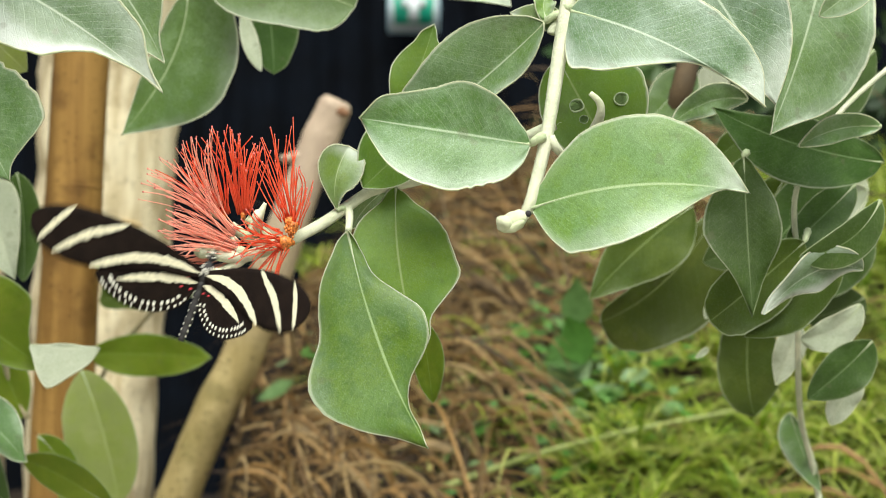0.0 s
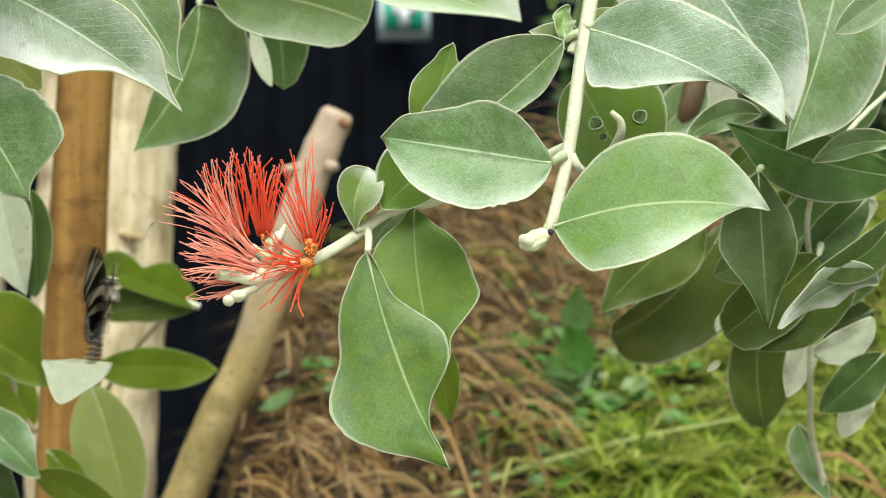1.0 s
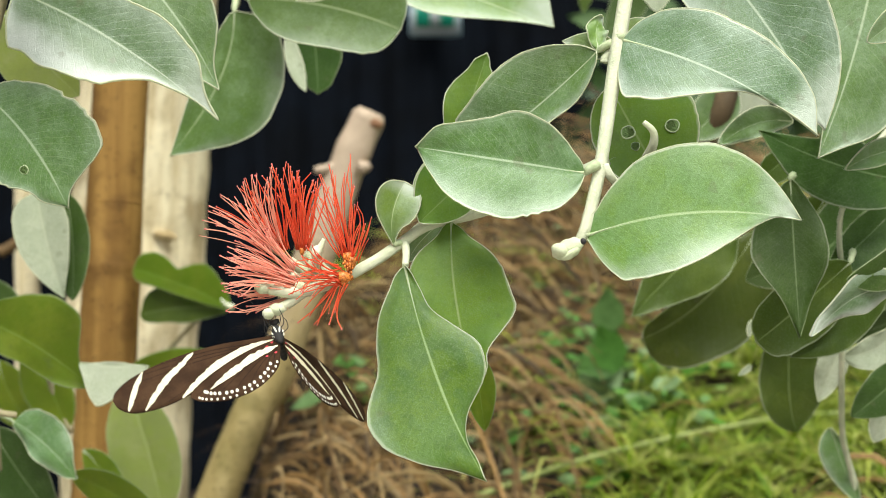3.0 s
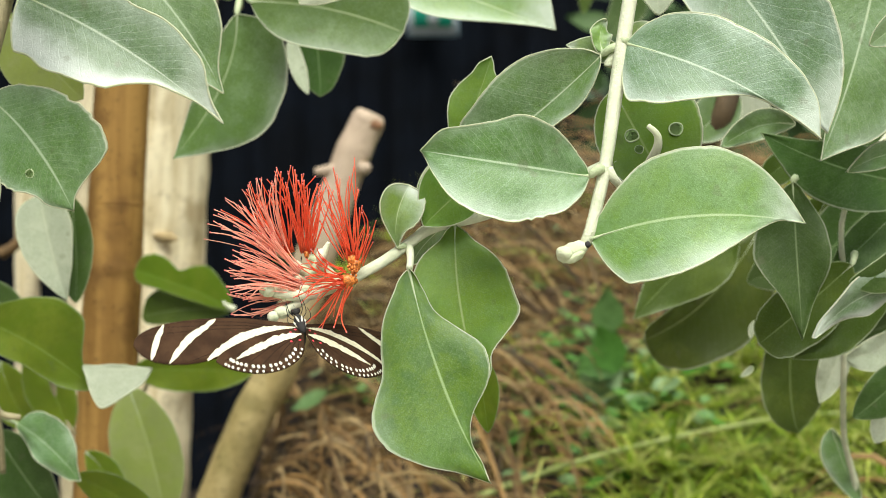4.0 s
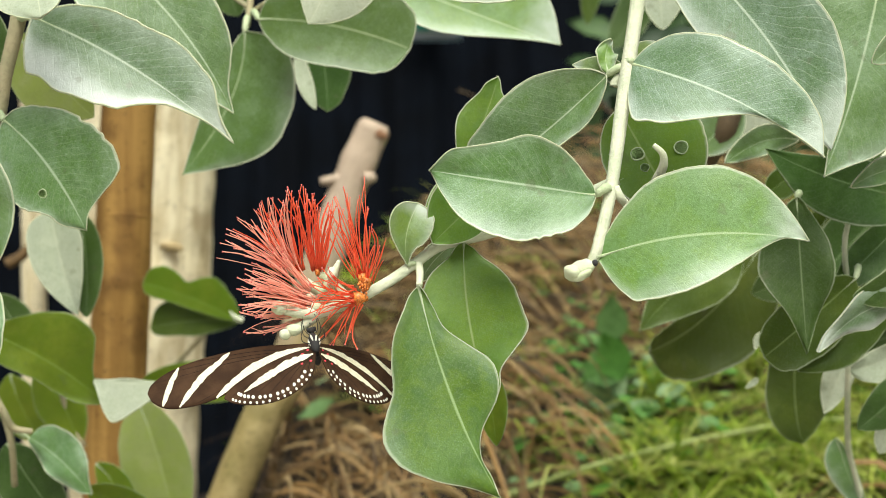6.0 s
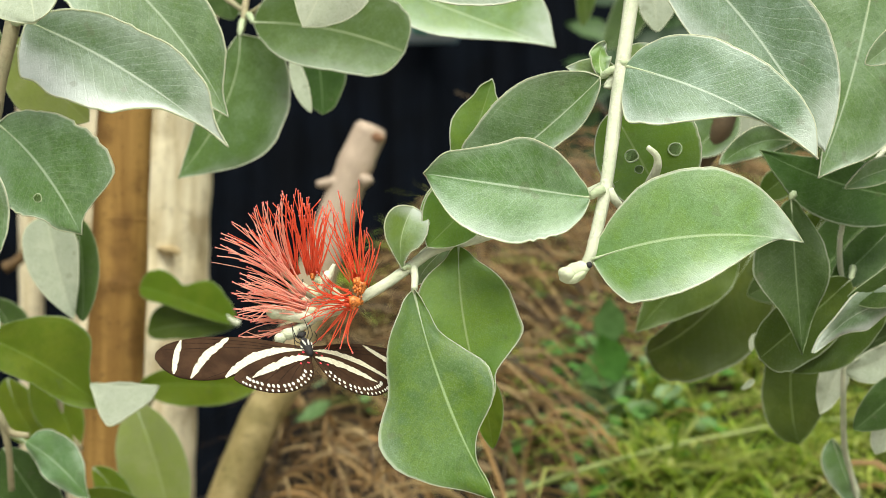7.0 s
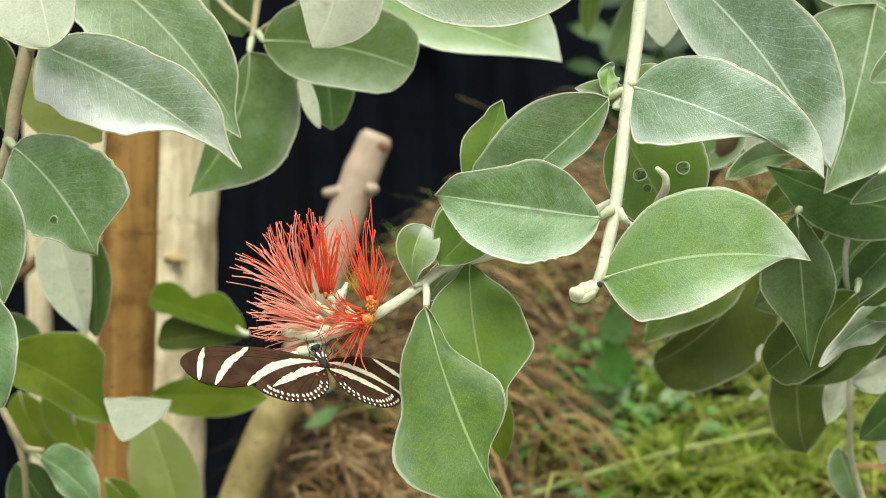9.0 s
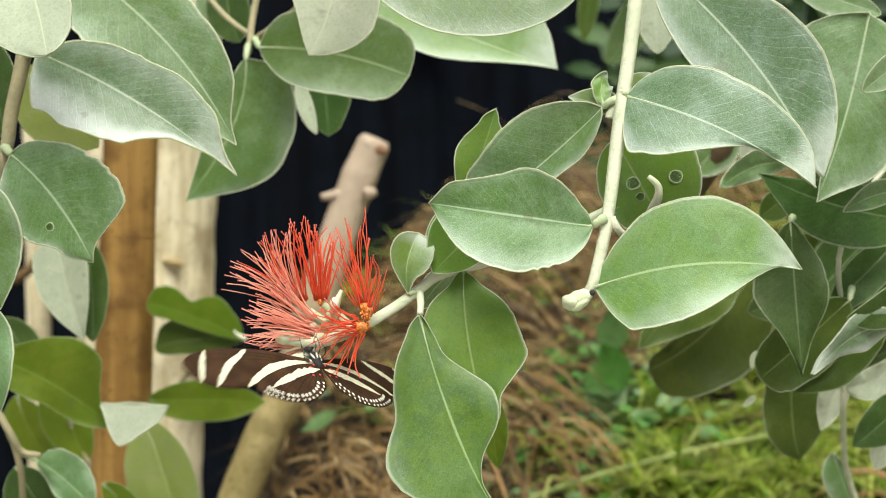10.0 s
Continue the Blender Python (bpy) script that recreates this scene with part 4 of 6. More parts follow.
leaf(left_branch, (-0.1354, 0.4620, 0.6447), (-0.1215, 0.4580, 0.6312), (-0.1097, 0.4580, 0.6112), (0.0078, 0.0115, 0.0146, 0.0170, 0.0189, 0.0199, 0.0199, 0.0174, 0.0043), (0.0093, 0.0123, 0.0142, 0.0154, 0.0157, 0.0150, 0.0131, 0.0086, 0.0063), roll=4, fold=6, wave=0.0005, stalk=(-0.1392, 0.4680, 0.6474), seed=21, chew=0.2, holes=((0.62, -0.42, 0.0013),), fine=50, label='oval leaf with a ragged tip and a small hole')
leaf(left_branch, (-0.1457, 0.4500, 0.6364), (-0.1392, 0.4470, 0.6176), (-0.1349, 0.4470, 0.5977), (0.0131, 0.42), (0.0098, 0.42), roll=10, fold=8, wave=0.0008, seed=22)
leaf(left_branch, (-0.1463, 0.4500, 0.6025), (-0.1409, 0.4470, 0.5856), (-0.1366, 0.4470, 0.5662), (0.0108, 0.45), (0.0082, 0.45), roll=6, fold=8, wave=0.0008, seed=23)
leaf(left_branch, (-0.1310, 0.4500, 0.7109), (-0.1213, 0.4380, 0.6901), (-0.1156, 0.4300, 0.6708), (0.0106, 0.55), (0.0177, 0.55), roll=0, fold=4, wave=0.0008, kind='felt', seed=24, chew=0.2, label='leaf turned to show its white felted underside')
leaf(left_branch, (-0.1500, 0.5300, 0.6800), (-0.1373, 0.5300, 0.6648), (-0.1236, 0.5300, 0.6513), (0.0117, 0.45), (0.0136, 0.45), roll=0, fold=4, kind='pale', seed=25, label='')
leaf(left_branch, (-0.1567, 0.5000, 0.6878), (-0.1513, 0.5000, 0.6708), (-0.1479, 0.5000, 0.6519), (0.0083, 0.45), (0.0074, 0.45), roll=0, fold=8, kind='dark', seed=26)

upper_branch = thing('leafy_branch', 'twig with rounded leaves showing pale felted undersides', 'branch', 'twigs of the shrub')
branch('stem', upper_branch, [(-0.0718, 0.6000, 0.7342), (-0.0765, 0.5950, 0.7066), (-0.0779, 0.5900, 0.6915)], 0.00176, 0.00108, STEM_TAN, 14, 0.25)
branch('stem', upper_branch, [(-0.1066, 0.6200, 0.7317), (-0.0915, 0.6100, 0.7114), (-0.0779, 0.6000, 0.6995)], 0.00136, 0.00110, STEM_TAN, 14, 0.25)
branch('stem', upper_branch, [(-0.0764, 0.5970, 0.6979), (-0.0580, 0.5700, 0.7046), (-0.0340, 0.5300, 0.7179)], 0.00131, 0.00097, STEM_TAN, 14, 0.25)
leaf(upper_branch, (-0.0782, 0.5850, 0.6887), (-0.0836, 0.5830, 0.6623), (-0.1016, 0.5800, 0.6337), (0.0153, 0.0194, 0.0220, 0.0238, 0.0245, 0.0240, 0.0209, 0.0145, 0.0071), (0.0037, 0.0060, 0.0074, 0.0080, 0.0080, 0.0075, 0.0065, 0.0049, 0.0028), roll=4, fold=5, wave=0.0009, kind='dull', stalk=(-0.0779, 0.5920, 0.6951), seed=27, fine=36)
leaf(upper_branch, (-0.0711, 0.5700, 0.6910), (-0.0430, 0.5650, 0.6877), (-0.0146, 0.5600, 0.6782), (0.0102, 0.0137, 0.0160, 0.0170, 0.0173, 0.0174, 0.0174, 0.0167, 0.0141), (0.0085, 0.0125, 0.0146, 0.0155, 0.0156, 0.0154, 0.0150, 0.0142, 0.0124), roll=-2, fold=3, kind='dull', stalk=(-0.0762, 0.5950, 0.6977), seed=28, fine=36, lip=0.34)
leaf(upper_branch, (-0.0376, 0.5100, 0.7161), (-0.0394, 0.5050, 0.6961), (-0.0466, 0.5000, 0.6789), (0.0087, 0.0151, 0.0166, 0.0144, 0.0064), (0.0068, 0.0125, 0.0132, 0.0094, 0.0042), roll=0, fold=12, cup=-0.2, kind='felt', seed=29, label='leaf turned to show its white felted underside')
leaf(upper_branch, (-0.0305, 0.6000, 0.7134), (0.0084, 0.5950, 0.6968), (0.0428, 0.5900, 0.6834), (0.0106, 0.0164, 0.0194, 0.0214, 0.0223, 0.0220, 0.0206, 0.0182, 0.0116), (0.0069, 0.0113, 0.0130, 0.0125, 0.0106, 0.0080, 0.0054, 0.0031, 0.0012), roll=-9, fold=2, kind='fresh', seed=30, fine=36, lip=0.35)
leaf(upper_branch, (-0.0262, 0.4550, 0.7017), (0.0062, 0.4500, 0.6917), (0.0401, 0.4500, 0.6912), (0.0115, 0.50), (0.0153, 0.48), roll=-6, fold=8, stalk=(-0.0284, 0.5000, 0.7140), seed=31)
leaf(upper_branch, (-0.0520, 0.6150, 0.6900), (-0.0500, 0.6170, 0.6749), (-0.0492, 0.6170, 0.6607), (0.0093, 0.0110, 0.0116, 0.0112, 0.0104, 0.0094, 0.0080, 0.0064, 0.0046), (0.0050, 0.0066, 0.0070, 0.0070, 0.0068, 0.0064, 0.0058, 0.0050, 0.0040), roll=-4, fold=6, kind='dark', seed=32)
leaf(upper_branch, (-0.0612, 0.6140, 0.6850), (-0.0578, 0.6120, 0.6715), (-0.0532, 0.6080, 0.6608), (0.0034, 0.45), (0.0030, 0.45), roll=0, fold=4, kind='felt', seed=84, label='rolled leaf edge showing its pale underside')
leaf(upper_branch, (-0.0918, 0.6300, 0.7286), (-0.0909, 0.6300, 0.7145), (-0.0864, 0.6300, 0.7015), (0.0093, 0.50), (0.0093, 0.50), roll=0, fold=8, kind='dark', seed=33)
leaf(upper_branch, (-0.1053, 0.6400, 0.7258), (-0.0959, 0.6400, 0.7137), (-0.0840, 0.6400, 0.7064), (0.0071, 0.50), (0.0071, 0.50), roll=0, fold=8, seed=34)
leaf(upper_branch, (0.0824, 0.5800, 0.7213), (0.0800, 0.5800, 0.7040), (0.0808, 0.5800, 0.6877), (0.0096, 0.50), (0.0075, 0.50), roll=0, fold=8, kind='felt', seed=35, chew=0.2)
leaf(upper_branch, (0.1080, 0.8500, 0.7582), (0.1025, 0.8500, 0.7344), (0.0892, 0.8500, 0.7166), (0.0110, 0.50), (0.0100, 0.50), roll=20, fold=8, kind='dark', seed=37)
leaf(upper_branch, (0.0850, 0.8500, 0.7680), (0.0800, 0.8500, 0.7500), (0.0770, 0.8500, 0.7290), (0.0060, 0.50), (0.0060, 0.50), roll=-10, fold=8, kind='olive', seed=38)

right_branch = thing('leafy_branch', 'dense shaded branch with glossy green leaves, coloured darker for the shade, and felted undersides', 'branch', 'twigs of the shrub')
branch('stem', right_branch, [(0.1742, 0.5200, 0.6610), (0.1447, 0.5100, 0.6356), (0.1304, 0.5050, 0.6113), (0.1347, 0.5200, 0.5850), (0.1420, 0.5500, 0.5499), (0.1554, 0.6000, 0.5256), (0.1651, 0.6200, 0.5050), (0.1692, 0.6200, 0.4823)], 0.00076, 0.00136, STEM, 40, 0.25)
branch('stem', right_branch, [(0.1132, 0.6000, 0.6704), (0.1077, 0.6000, 0.6507), (0.1011, 0.6200, 0.6365)], 0.00417, 0.00340, STEM_BROWN, 14, 0.25)
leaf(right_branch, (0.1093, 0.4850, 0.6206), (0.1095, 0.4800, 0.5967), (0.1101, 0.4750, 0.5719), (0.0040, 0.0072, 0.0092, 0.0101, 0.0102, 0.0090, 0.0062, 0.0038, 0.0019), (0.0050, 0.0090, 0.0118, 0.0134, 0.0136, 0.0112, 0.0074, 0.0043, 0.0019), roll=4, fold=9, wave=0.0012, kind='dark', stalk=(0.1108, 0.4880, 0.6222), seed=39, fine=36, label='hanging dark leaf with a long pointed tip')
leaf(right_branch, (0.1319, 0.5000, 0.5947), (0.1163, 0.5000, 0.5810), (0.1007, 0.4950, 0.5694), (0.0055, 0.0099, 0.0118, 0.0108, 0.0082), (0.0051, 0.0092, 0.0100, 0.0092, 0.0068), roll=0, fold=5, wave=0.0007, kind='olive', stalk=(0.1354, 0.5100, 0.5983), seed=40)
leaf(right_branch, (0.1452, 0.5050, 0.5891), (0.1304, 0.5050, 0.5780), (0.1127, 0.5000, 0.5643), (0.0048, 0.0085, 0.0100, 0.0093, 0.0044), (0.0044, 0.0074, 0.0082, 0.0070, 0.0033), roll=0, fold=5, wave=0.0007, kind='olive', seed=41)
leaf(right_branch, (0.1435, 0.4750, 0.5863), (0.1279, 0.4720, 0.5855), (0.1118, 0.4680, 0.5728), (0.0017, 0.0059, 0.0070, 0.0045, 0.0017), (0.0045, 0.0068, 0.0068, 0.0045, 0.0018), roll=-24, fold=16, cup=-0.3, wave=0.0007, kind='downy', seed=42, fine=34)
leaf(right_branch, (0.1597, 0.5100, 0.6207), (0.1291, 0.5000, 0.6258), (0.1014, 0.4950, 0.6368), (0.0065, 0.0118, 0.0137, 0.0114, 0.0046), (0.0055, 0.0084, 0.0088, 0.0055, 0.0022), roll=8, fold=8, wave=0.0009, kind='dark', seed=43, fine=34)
leaf(right_branch, (0.1518, 0.4850, 0.6303), (0.1377, 0.4820, 0.6293), (0.1245, 0.4780, 0.6236), (0.0039, 0.50), (0.0051, 0.50), roll=-20, fold=14, wave=0.0007, seed=44)
leaf(right_branch, (0.1147, 0.5050, 0.6404), (0.1027, 0.5050, 0.6399), (0.0898, 0.5000, 0.6327), (0.0044, 0.50), (0.0055, 0.50), roll=-10, fold=10, wave=0.0007, seed=45)
leaf(right_branch, (0.1227, 0.5400, 0.6328), (0.1167, 0.5400, 0.6278), (0.1108, 0.5400, 0.6235), (0.0056, 0.50), (0.0052, 0.50), roll=0, fold=8, kind='olive', seed=46)
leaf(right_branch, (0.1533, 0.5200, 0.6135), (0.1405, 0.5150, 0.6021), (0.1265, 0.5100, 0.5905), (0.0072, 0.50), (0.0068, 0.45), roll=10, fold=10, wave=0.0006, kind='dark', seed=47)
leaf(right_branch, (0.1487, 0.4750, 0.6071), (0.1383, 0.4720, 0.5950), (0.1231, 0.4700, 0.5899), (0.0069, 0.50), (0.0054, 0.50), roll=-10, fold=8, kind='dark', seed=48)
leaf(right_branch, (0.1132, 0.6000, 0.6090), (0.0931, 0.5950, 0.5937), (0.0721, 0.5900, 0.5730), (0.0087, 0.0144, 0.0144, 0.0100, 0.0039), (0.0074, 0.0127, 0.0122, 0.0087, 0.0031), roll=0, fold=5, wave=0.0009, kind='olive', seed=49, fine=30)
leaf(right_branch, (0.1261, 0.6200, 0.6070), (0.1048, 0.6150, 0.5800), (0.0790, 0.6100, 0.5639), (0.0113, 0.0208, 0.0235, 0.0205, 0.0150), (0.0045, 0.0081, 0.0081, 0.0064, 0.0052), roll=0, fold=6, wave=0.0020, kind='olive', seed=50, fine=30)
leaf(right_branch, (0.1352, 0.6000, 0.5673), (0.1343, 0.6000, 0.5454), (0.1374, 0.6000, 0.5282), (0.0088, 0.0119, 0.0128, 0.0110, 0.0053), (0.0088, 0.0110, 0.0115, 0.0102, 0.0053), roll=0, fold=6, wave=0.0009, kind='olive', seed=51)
leaf(right_branch, (0.1498, 0.5800, 0.5641), (0.1455, 0.5800, 0.5535), (0.1406, 0.5800, 0.5421), (0.0052, 0.45), (0.0066, 0.40), roll=0, fold=14, wave=0.0008, kind='felt', seed=52)
leaf(right_branch, (0.1641, 0.5500, 0.5730), (0.1541, 0.5500, 0.5640), (0.1424, 0.5500, 0.5612), (0.0070, 0.50), (0.0049, 0.50), roll=0, fold=12, wave=0.0008, kind='felt', seed=53)
leaf(right_branch, (0.1651, 0.5400, 0.5607), (0.1552, 0.5400, 0.5508), (0.1430, 0.5400, 0.5406), (0.0089, 0.45), (0.0075, 0.50), roll=4, fold=8, wave=0.0006, kind='dark', seed=54)
leaf(right_branch, (0.1671, 0.5600, 0.5490), (0.1610, 0.5600, 0.5398), (0.1559, 0.5600, 0.5295), (0.0054, 0.50), (0.0054, 0.50), roll=0, fold=8, wave=0.0008, kind='felt', seed=55)
leaf(right_branch, (0.1556, 0.6200, 0.5277), (0.1601, 0.6200, 0.5141), (0.1678, 0.6200, 0.4959), (0.0033, 0.50), (0.0077, 0.40), roll=10, fold=8, wave=0.0009, seed=56)
leaf(right_branch, (0.1970, 0.6600, 0.6220), (0.1849, 0.6600, 0.6123), (0.1728, 0.6600, 0.6027), (0.0098, 0.50), (0.0088, 0.50), roll=0, fold=8, kind='felt', seed=57)
leaf(right_branch, (0.1431, 0.4550, 0.6724), (0.1335, 0.4520, 0.6662), (0.1237, 0.4500, 0.6590), (0.0050, 0.50), (0.0045, 0.50), roll=-8, fold=8, seed=58)
leaf(right_branch, (0.1142, 0.5000, 0.7023), (0.1272, 0.5000, 0.6955), (0.1440, 0.5000, 0.6896), (0.0055, 0.50), (0.0065, 0.50), roll=-8, fold=8, seed=59)
leaf(right_branch, (0.1132, 0.6000, 0.6617), (0.1056, 0.6000, 0.6518), (0.0961, 0.6000, 0.6419), (0.0089, 0.50), (0.0089, 0.50), roll=0, fold=8, seed=60)
leaf(right_branch, (0.1238, 0.6200, 0.6660), (0.1238, 0.6200, 0.6569), (0.1238, 0.6200, 0.6456), (0.0069, 0.50), (0.0069, 0.50), roll=0, fold=8, kind='felt', seed=61)
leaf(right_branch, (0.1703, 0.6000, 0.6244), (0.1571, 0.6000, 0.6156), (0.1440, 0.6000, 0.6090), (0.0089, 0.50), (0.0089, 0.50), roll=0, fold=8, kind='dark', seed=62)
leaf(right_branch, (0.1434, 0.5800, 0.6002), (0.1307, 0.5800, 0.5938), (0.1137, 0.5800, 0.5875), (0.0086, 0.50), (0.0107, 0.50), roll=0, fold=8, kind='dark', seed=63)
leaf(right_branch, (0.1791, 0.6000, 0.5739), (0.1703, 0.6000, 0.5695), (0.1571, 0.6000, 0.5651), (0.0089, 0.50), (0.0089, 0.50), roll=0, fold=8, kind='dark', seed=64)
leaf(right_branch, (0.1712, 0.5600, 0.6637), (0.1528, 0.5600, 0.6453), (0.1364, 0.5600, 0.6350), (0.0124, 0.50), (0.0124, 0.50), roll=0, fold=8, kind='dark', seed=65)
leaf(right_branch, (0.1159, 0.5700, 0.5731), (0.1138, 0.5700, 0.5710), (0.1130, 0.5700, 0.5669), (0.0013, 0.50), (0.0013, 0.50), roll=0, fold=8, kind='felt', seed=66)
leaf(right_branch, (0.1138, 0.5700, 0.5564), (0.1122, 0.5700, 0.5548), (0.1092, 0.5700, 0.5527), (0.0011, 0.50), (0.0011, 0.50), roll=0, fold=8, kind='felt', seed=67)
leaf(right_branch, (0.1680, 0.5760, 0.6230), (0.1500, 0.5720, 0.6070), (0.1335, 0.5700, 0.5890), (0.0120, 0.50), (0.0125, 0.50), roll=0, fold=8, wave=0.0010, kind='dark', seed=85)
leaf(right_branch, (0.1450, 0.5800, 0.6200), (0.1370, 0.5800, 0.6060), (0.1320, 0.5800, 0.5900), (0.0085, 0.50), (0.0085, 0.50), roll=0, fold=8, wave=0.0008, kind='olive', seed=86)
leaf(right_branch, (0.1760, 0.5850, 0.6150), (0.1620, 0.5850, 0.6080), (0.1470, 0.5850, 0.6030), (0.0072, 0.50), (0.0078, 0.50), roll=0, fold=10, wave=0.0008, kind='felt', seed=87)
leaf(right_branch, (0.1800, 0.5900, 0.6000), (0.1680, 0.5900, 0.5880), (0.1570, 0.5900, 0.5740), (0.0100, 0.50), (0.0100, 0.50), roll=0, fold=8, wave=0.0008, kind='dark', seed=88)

lower_branch = thing('leafy_branch', 'low branch with bright green and grey leaves around the trunk', 'branch', 'twigs of the shrub')
branch('stem', lower_branch, [(-0.1801, 0.5850, 0.5599), (-0.1716, 0.5850, 0.5444), (-0.1685, 0.5880, 0.5374), (-0.1616, 0.5900, 0.5357)], 0.00150, 0.00108, STEM_TAN, 14, 0.25)
branch('stem', lower_branch, [(-0.1721, 0.5870, 0.5442), (-0.1696, 0.5900, 0.5306), (-0.1713, 0.6000, 0.5135)], 0.00129, 0.00132, STEM_TAN, 14, 0.25)
branch('stem', lower_branch, [(-0.1722, 0.7200, 0.5134), (-0.1814, 0.7200, 0.5344), (-0.1802, 0.7000, 0.5542), (-0.1868, 0.6600, 0.5713), (-0.1914, 0.6200, 0.5821)], 0.00132, 0.00136, STEM_TAN, 20, 0.25)
branch('stem', lower_branch, [(-0.1059, 0.7850, 0.5693), (-0.1097, 0.7850, 0.5710), (-0.1125, 0.7850, 0.5744)], 0.00172, 0.00086, STEM, 6, 0.25)
branch('stem', lower_branch, [(-0.1133, 0.7900, 0.5714), (-0.1345, 0.8100, 0.5559), (-0.1602, 0.8200, 0.5223), (-0.1691, 0.8200, 0.4743)], 0.00101, 0.00150, STEM_TAN, 20, 0.25)
leaf(lower_branch, (-0.1830, 0.6000, 0.5739), (-0.1576, 0.5950, 0.5628), (-0.1327, 0.5930, 0.5456), (0.0050, 0.0098, 0.0144, 0.0181, 0.0207, 0.0208, 0.0188, 0.0068, 0.0022), (0.0067, 0.0091, 0.0093, 0.0089, 0.0084, 0.0084, 0.0082, 0.0074, 0.0046), roll=0, fold=6, wave=0.0009, kind='bright', seed=68, fine=40)
leaf(lower_branch, (-0.1379, 0.5920, 0.5552), (-0.1239, 0.5850, 0.5544), (-0.1100, 0.5830, 0.5550), (0.0007, 0.0013, 0.0016, 0.0018, 0.0018, 0.0018, 0.0015, 0.0012, 0.0006), (0.0032, 0.0068, 0.0110, 0.0151, 0.0177, 0.0161, 0.0130, 0.0094, 0.0060), roll=-35, fold=4, wave=0.0006, kind='felt', seed=69, label='curled leaf end showing its white underside')
leaf(lower_branch, (-0.1655, 0.6000, 0.5322), (-0.1521, 0.5950, 0.5240), (-0.1385, 0.5900, 0.5113), (0.0066, 0.0101, 0.0101, 0.0075, 0.0026), (0.0031, 0.0057, 0.0070, 0.0062, 0.0035), roll=0, fold=8, cup=-0.2, wave=0.0011, stalk=(-0.1731, 0.6000, 0.5355), seed=70)
leaf(lower_branch, (-0.1771, 0.6100, 0.5288), (-0.1660, 0.6100, 0.5110), (-0.1504, 0.6100, 0.4909), (0.0113, 0.45), (0.0134, 0.45), roll=4, fold=6, kind='dark', seed=71)
leaf(lower_branch, (-0.1120, 0.6200, 0.4891), (-0.1302, 0.6200, 0.5005), (-0.1483, 0.6200, 0.5091), (0.0069, 0.50), (0.0078, 0.50), roll=0, fold=8, kind='bright', seed=72)
leaf(lower_branch, (-0.1462, 0.7150, 0.5362), (-0.1356, 0.7100, 0.5094), (-0.1269, 0.7050, 0.4778), (0.0147, 0.55), (0.0173, 0.50), roll=0, fold=7, kind='pale', seed=73, fine=34)
leaf(lower_branch, (-0.1506, 0.7500, 0.5413), (-0.1218, 0.7500, 0.5413), (-0.0922, 0.7500, 0.5399), (0.0050, 0.0088, 0.0099, 0.0083, 0.0044), (0.0061, 0.0099, 0.0105, 0.0094, 0.0050), roll=0, fold=5, wave=0.0008, kind='bright', seed=74, fine=34)
leaf(lower_branch, (-0.1080, 0.7850, 0.5693), (-0.1314, 0.7830, 0.5808), (-0.1558, 0.7800, 0.5889), (0.0024, 0.0038, 0.0046, 0.0052, 0.0055, 0.0056, 0.0055, 0.0056, 0.0055), (0.0072, 0.0103, 0.0134, 0.0142, 0.0112, 0.0070, 0.0096, 0.0112, 0.0098), roll=0, fold=5, kind='bright', stalk=(-0.1065, 0.7850, 0.5687), seed=75, fine=44)
leaf(lower_branch, (-0.1086, 0.7900, 0.5685), (-0.1308, 0.7880, 0.5692), (-0.1537, 0.7870, 0.5657), (0.0035, 0.0062, 0.0078, 0.0066, 0.0050), (0.0080, 0.0130, 0.0146, 0.0128, 0.0085), roll=0, fold=5, kind='olive', seed=76)
leaf(lower_branch, (-0.1566, 0.6000, 0.6210), (-0.1525, 0.6000, 0.6007), (-0.1460, 0.6000, 0.5800), (0.0077, 0.0109, 0.0095, 0.0068, 0.0023), (0.0086, 0.0113, 0.0109, 0.0081, 0.0032), roll=0, fold=14, kind='felt', seed=77)
leaf(lower_branch, (-0.1468, 0.6050, 0.6209), (-0.1440, 0.6050, 0.6028), (-0.1432, 0.6020, 0.5790), (0.0070, 0.50), (0.0085, 0.50), roll=0, fold=8, kind='dark', seed=78)
leaf(lower_branch, (-0.1959, 0.7200, 0.5476), (-0.1828, 0.7200, 0.5344), (-0.1749, 0.7200, 0.5134), (0.0106, 0.50), (0.0120, 0.50), roll=0, fold=8, kind='bright', seed=79)
leaf(lower_branch, (-0.2122, 0.7400, 0.5461), (-0.2068, 0.7400, 0.5299), (-0.1960, 0.7400, 0.5137), (0.0109, 0.50), (0.0109, 0.50), roll=0, fold=8, kind='bright', seed=80)
leaf(lower_branch, (-0.1528, 0.6200, 0.6138), (-0.1540, 0.6200, 0.6048), (-0.1506, 0.6200, 0.5934), (0.0069, 0.50), (0.0069, 0.50), roll=0, fold=8, kind='bright', seed=81)
leaf(lower_branch, (-0.1623, 0.7000, 0.5081), (-0.1521, 0.7000, 0.4953), (-0.1495, 0.7000, 0.4774), (0.0078, 0.50), (0.0078, 0.50), roll=0, fold=8, kind='bright', seed=82)
leaf(lower_branch, (-0.2084, 0.7000, 0.5849), (-0.1982, 0.7000, 0.5695), (-0.1956, 0.7000, 0.5491), (0.0103, 0.50), (0.0103, 0.50), roll=0, fold=8, kind='dark', seed=83)


# flower head on the flowering twig
floret(flowering_twig, (-0.0441, 0.4170, 0.5990), 0.0050, 92, 162, 0.0208, 0.0182, 40, -0.30, 1, FILAMENT_PINK)
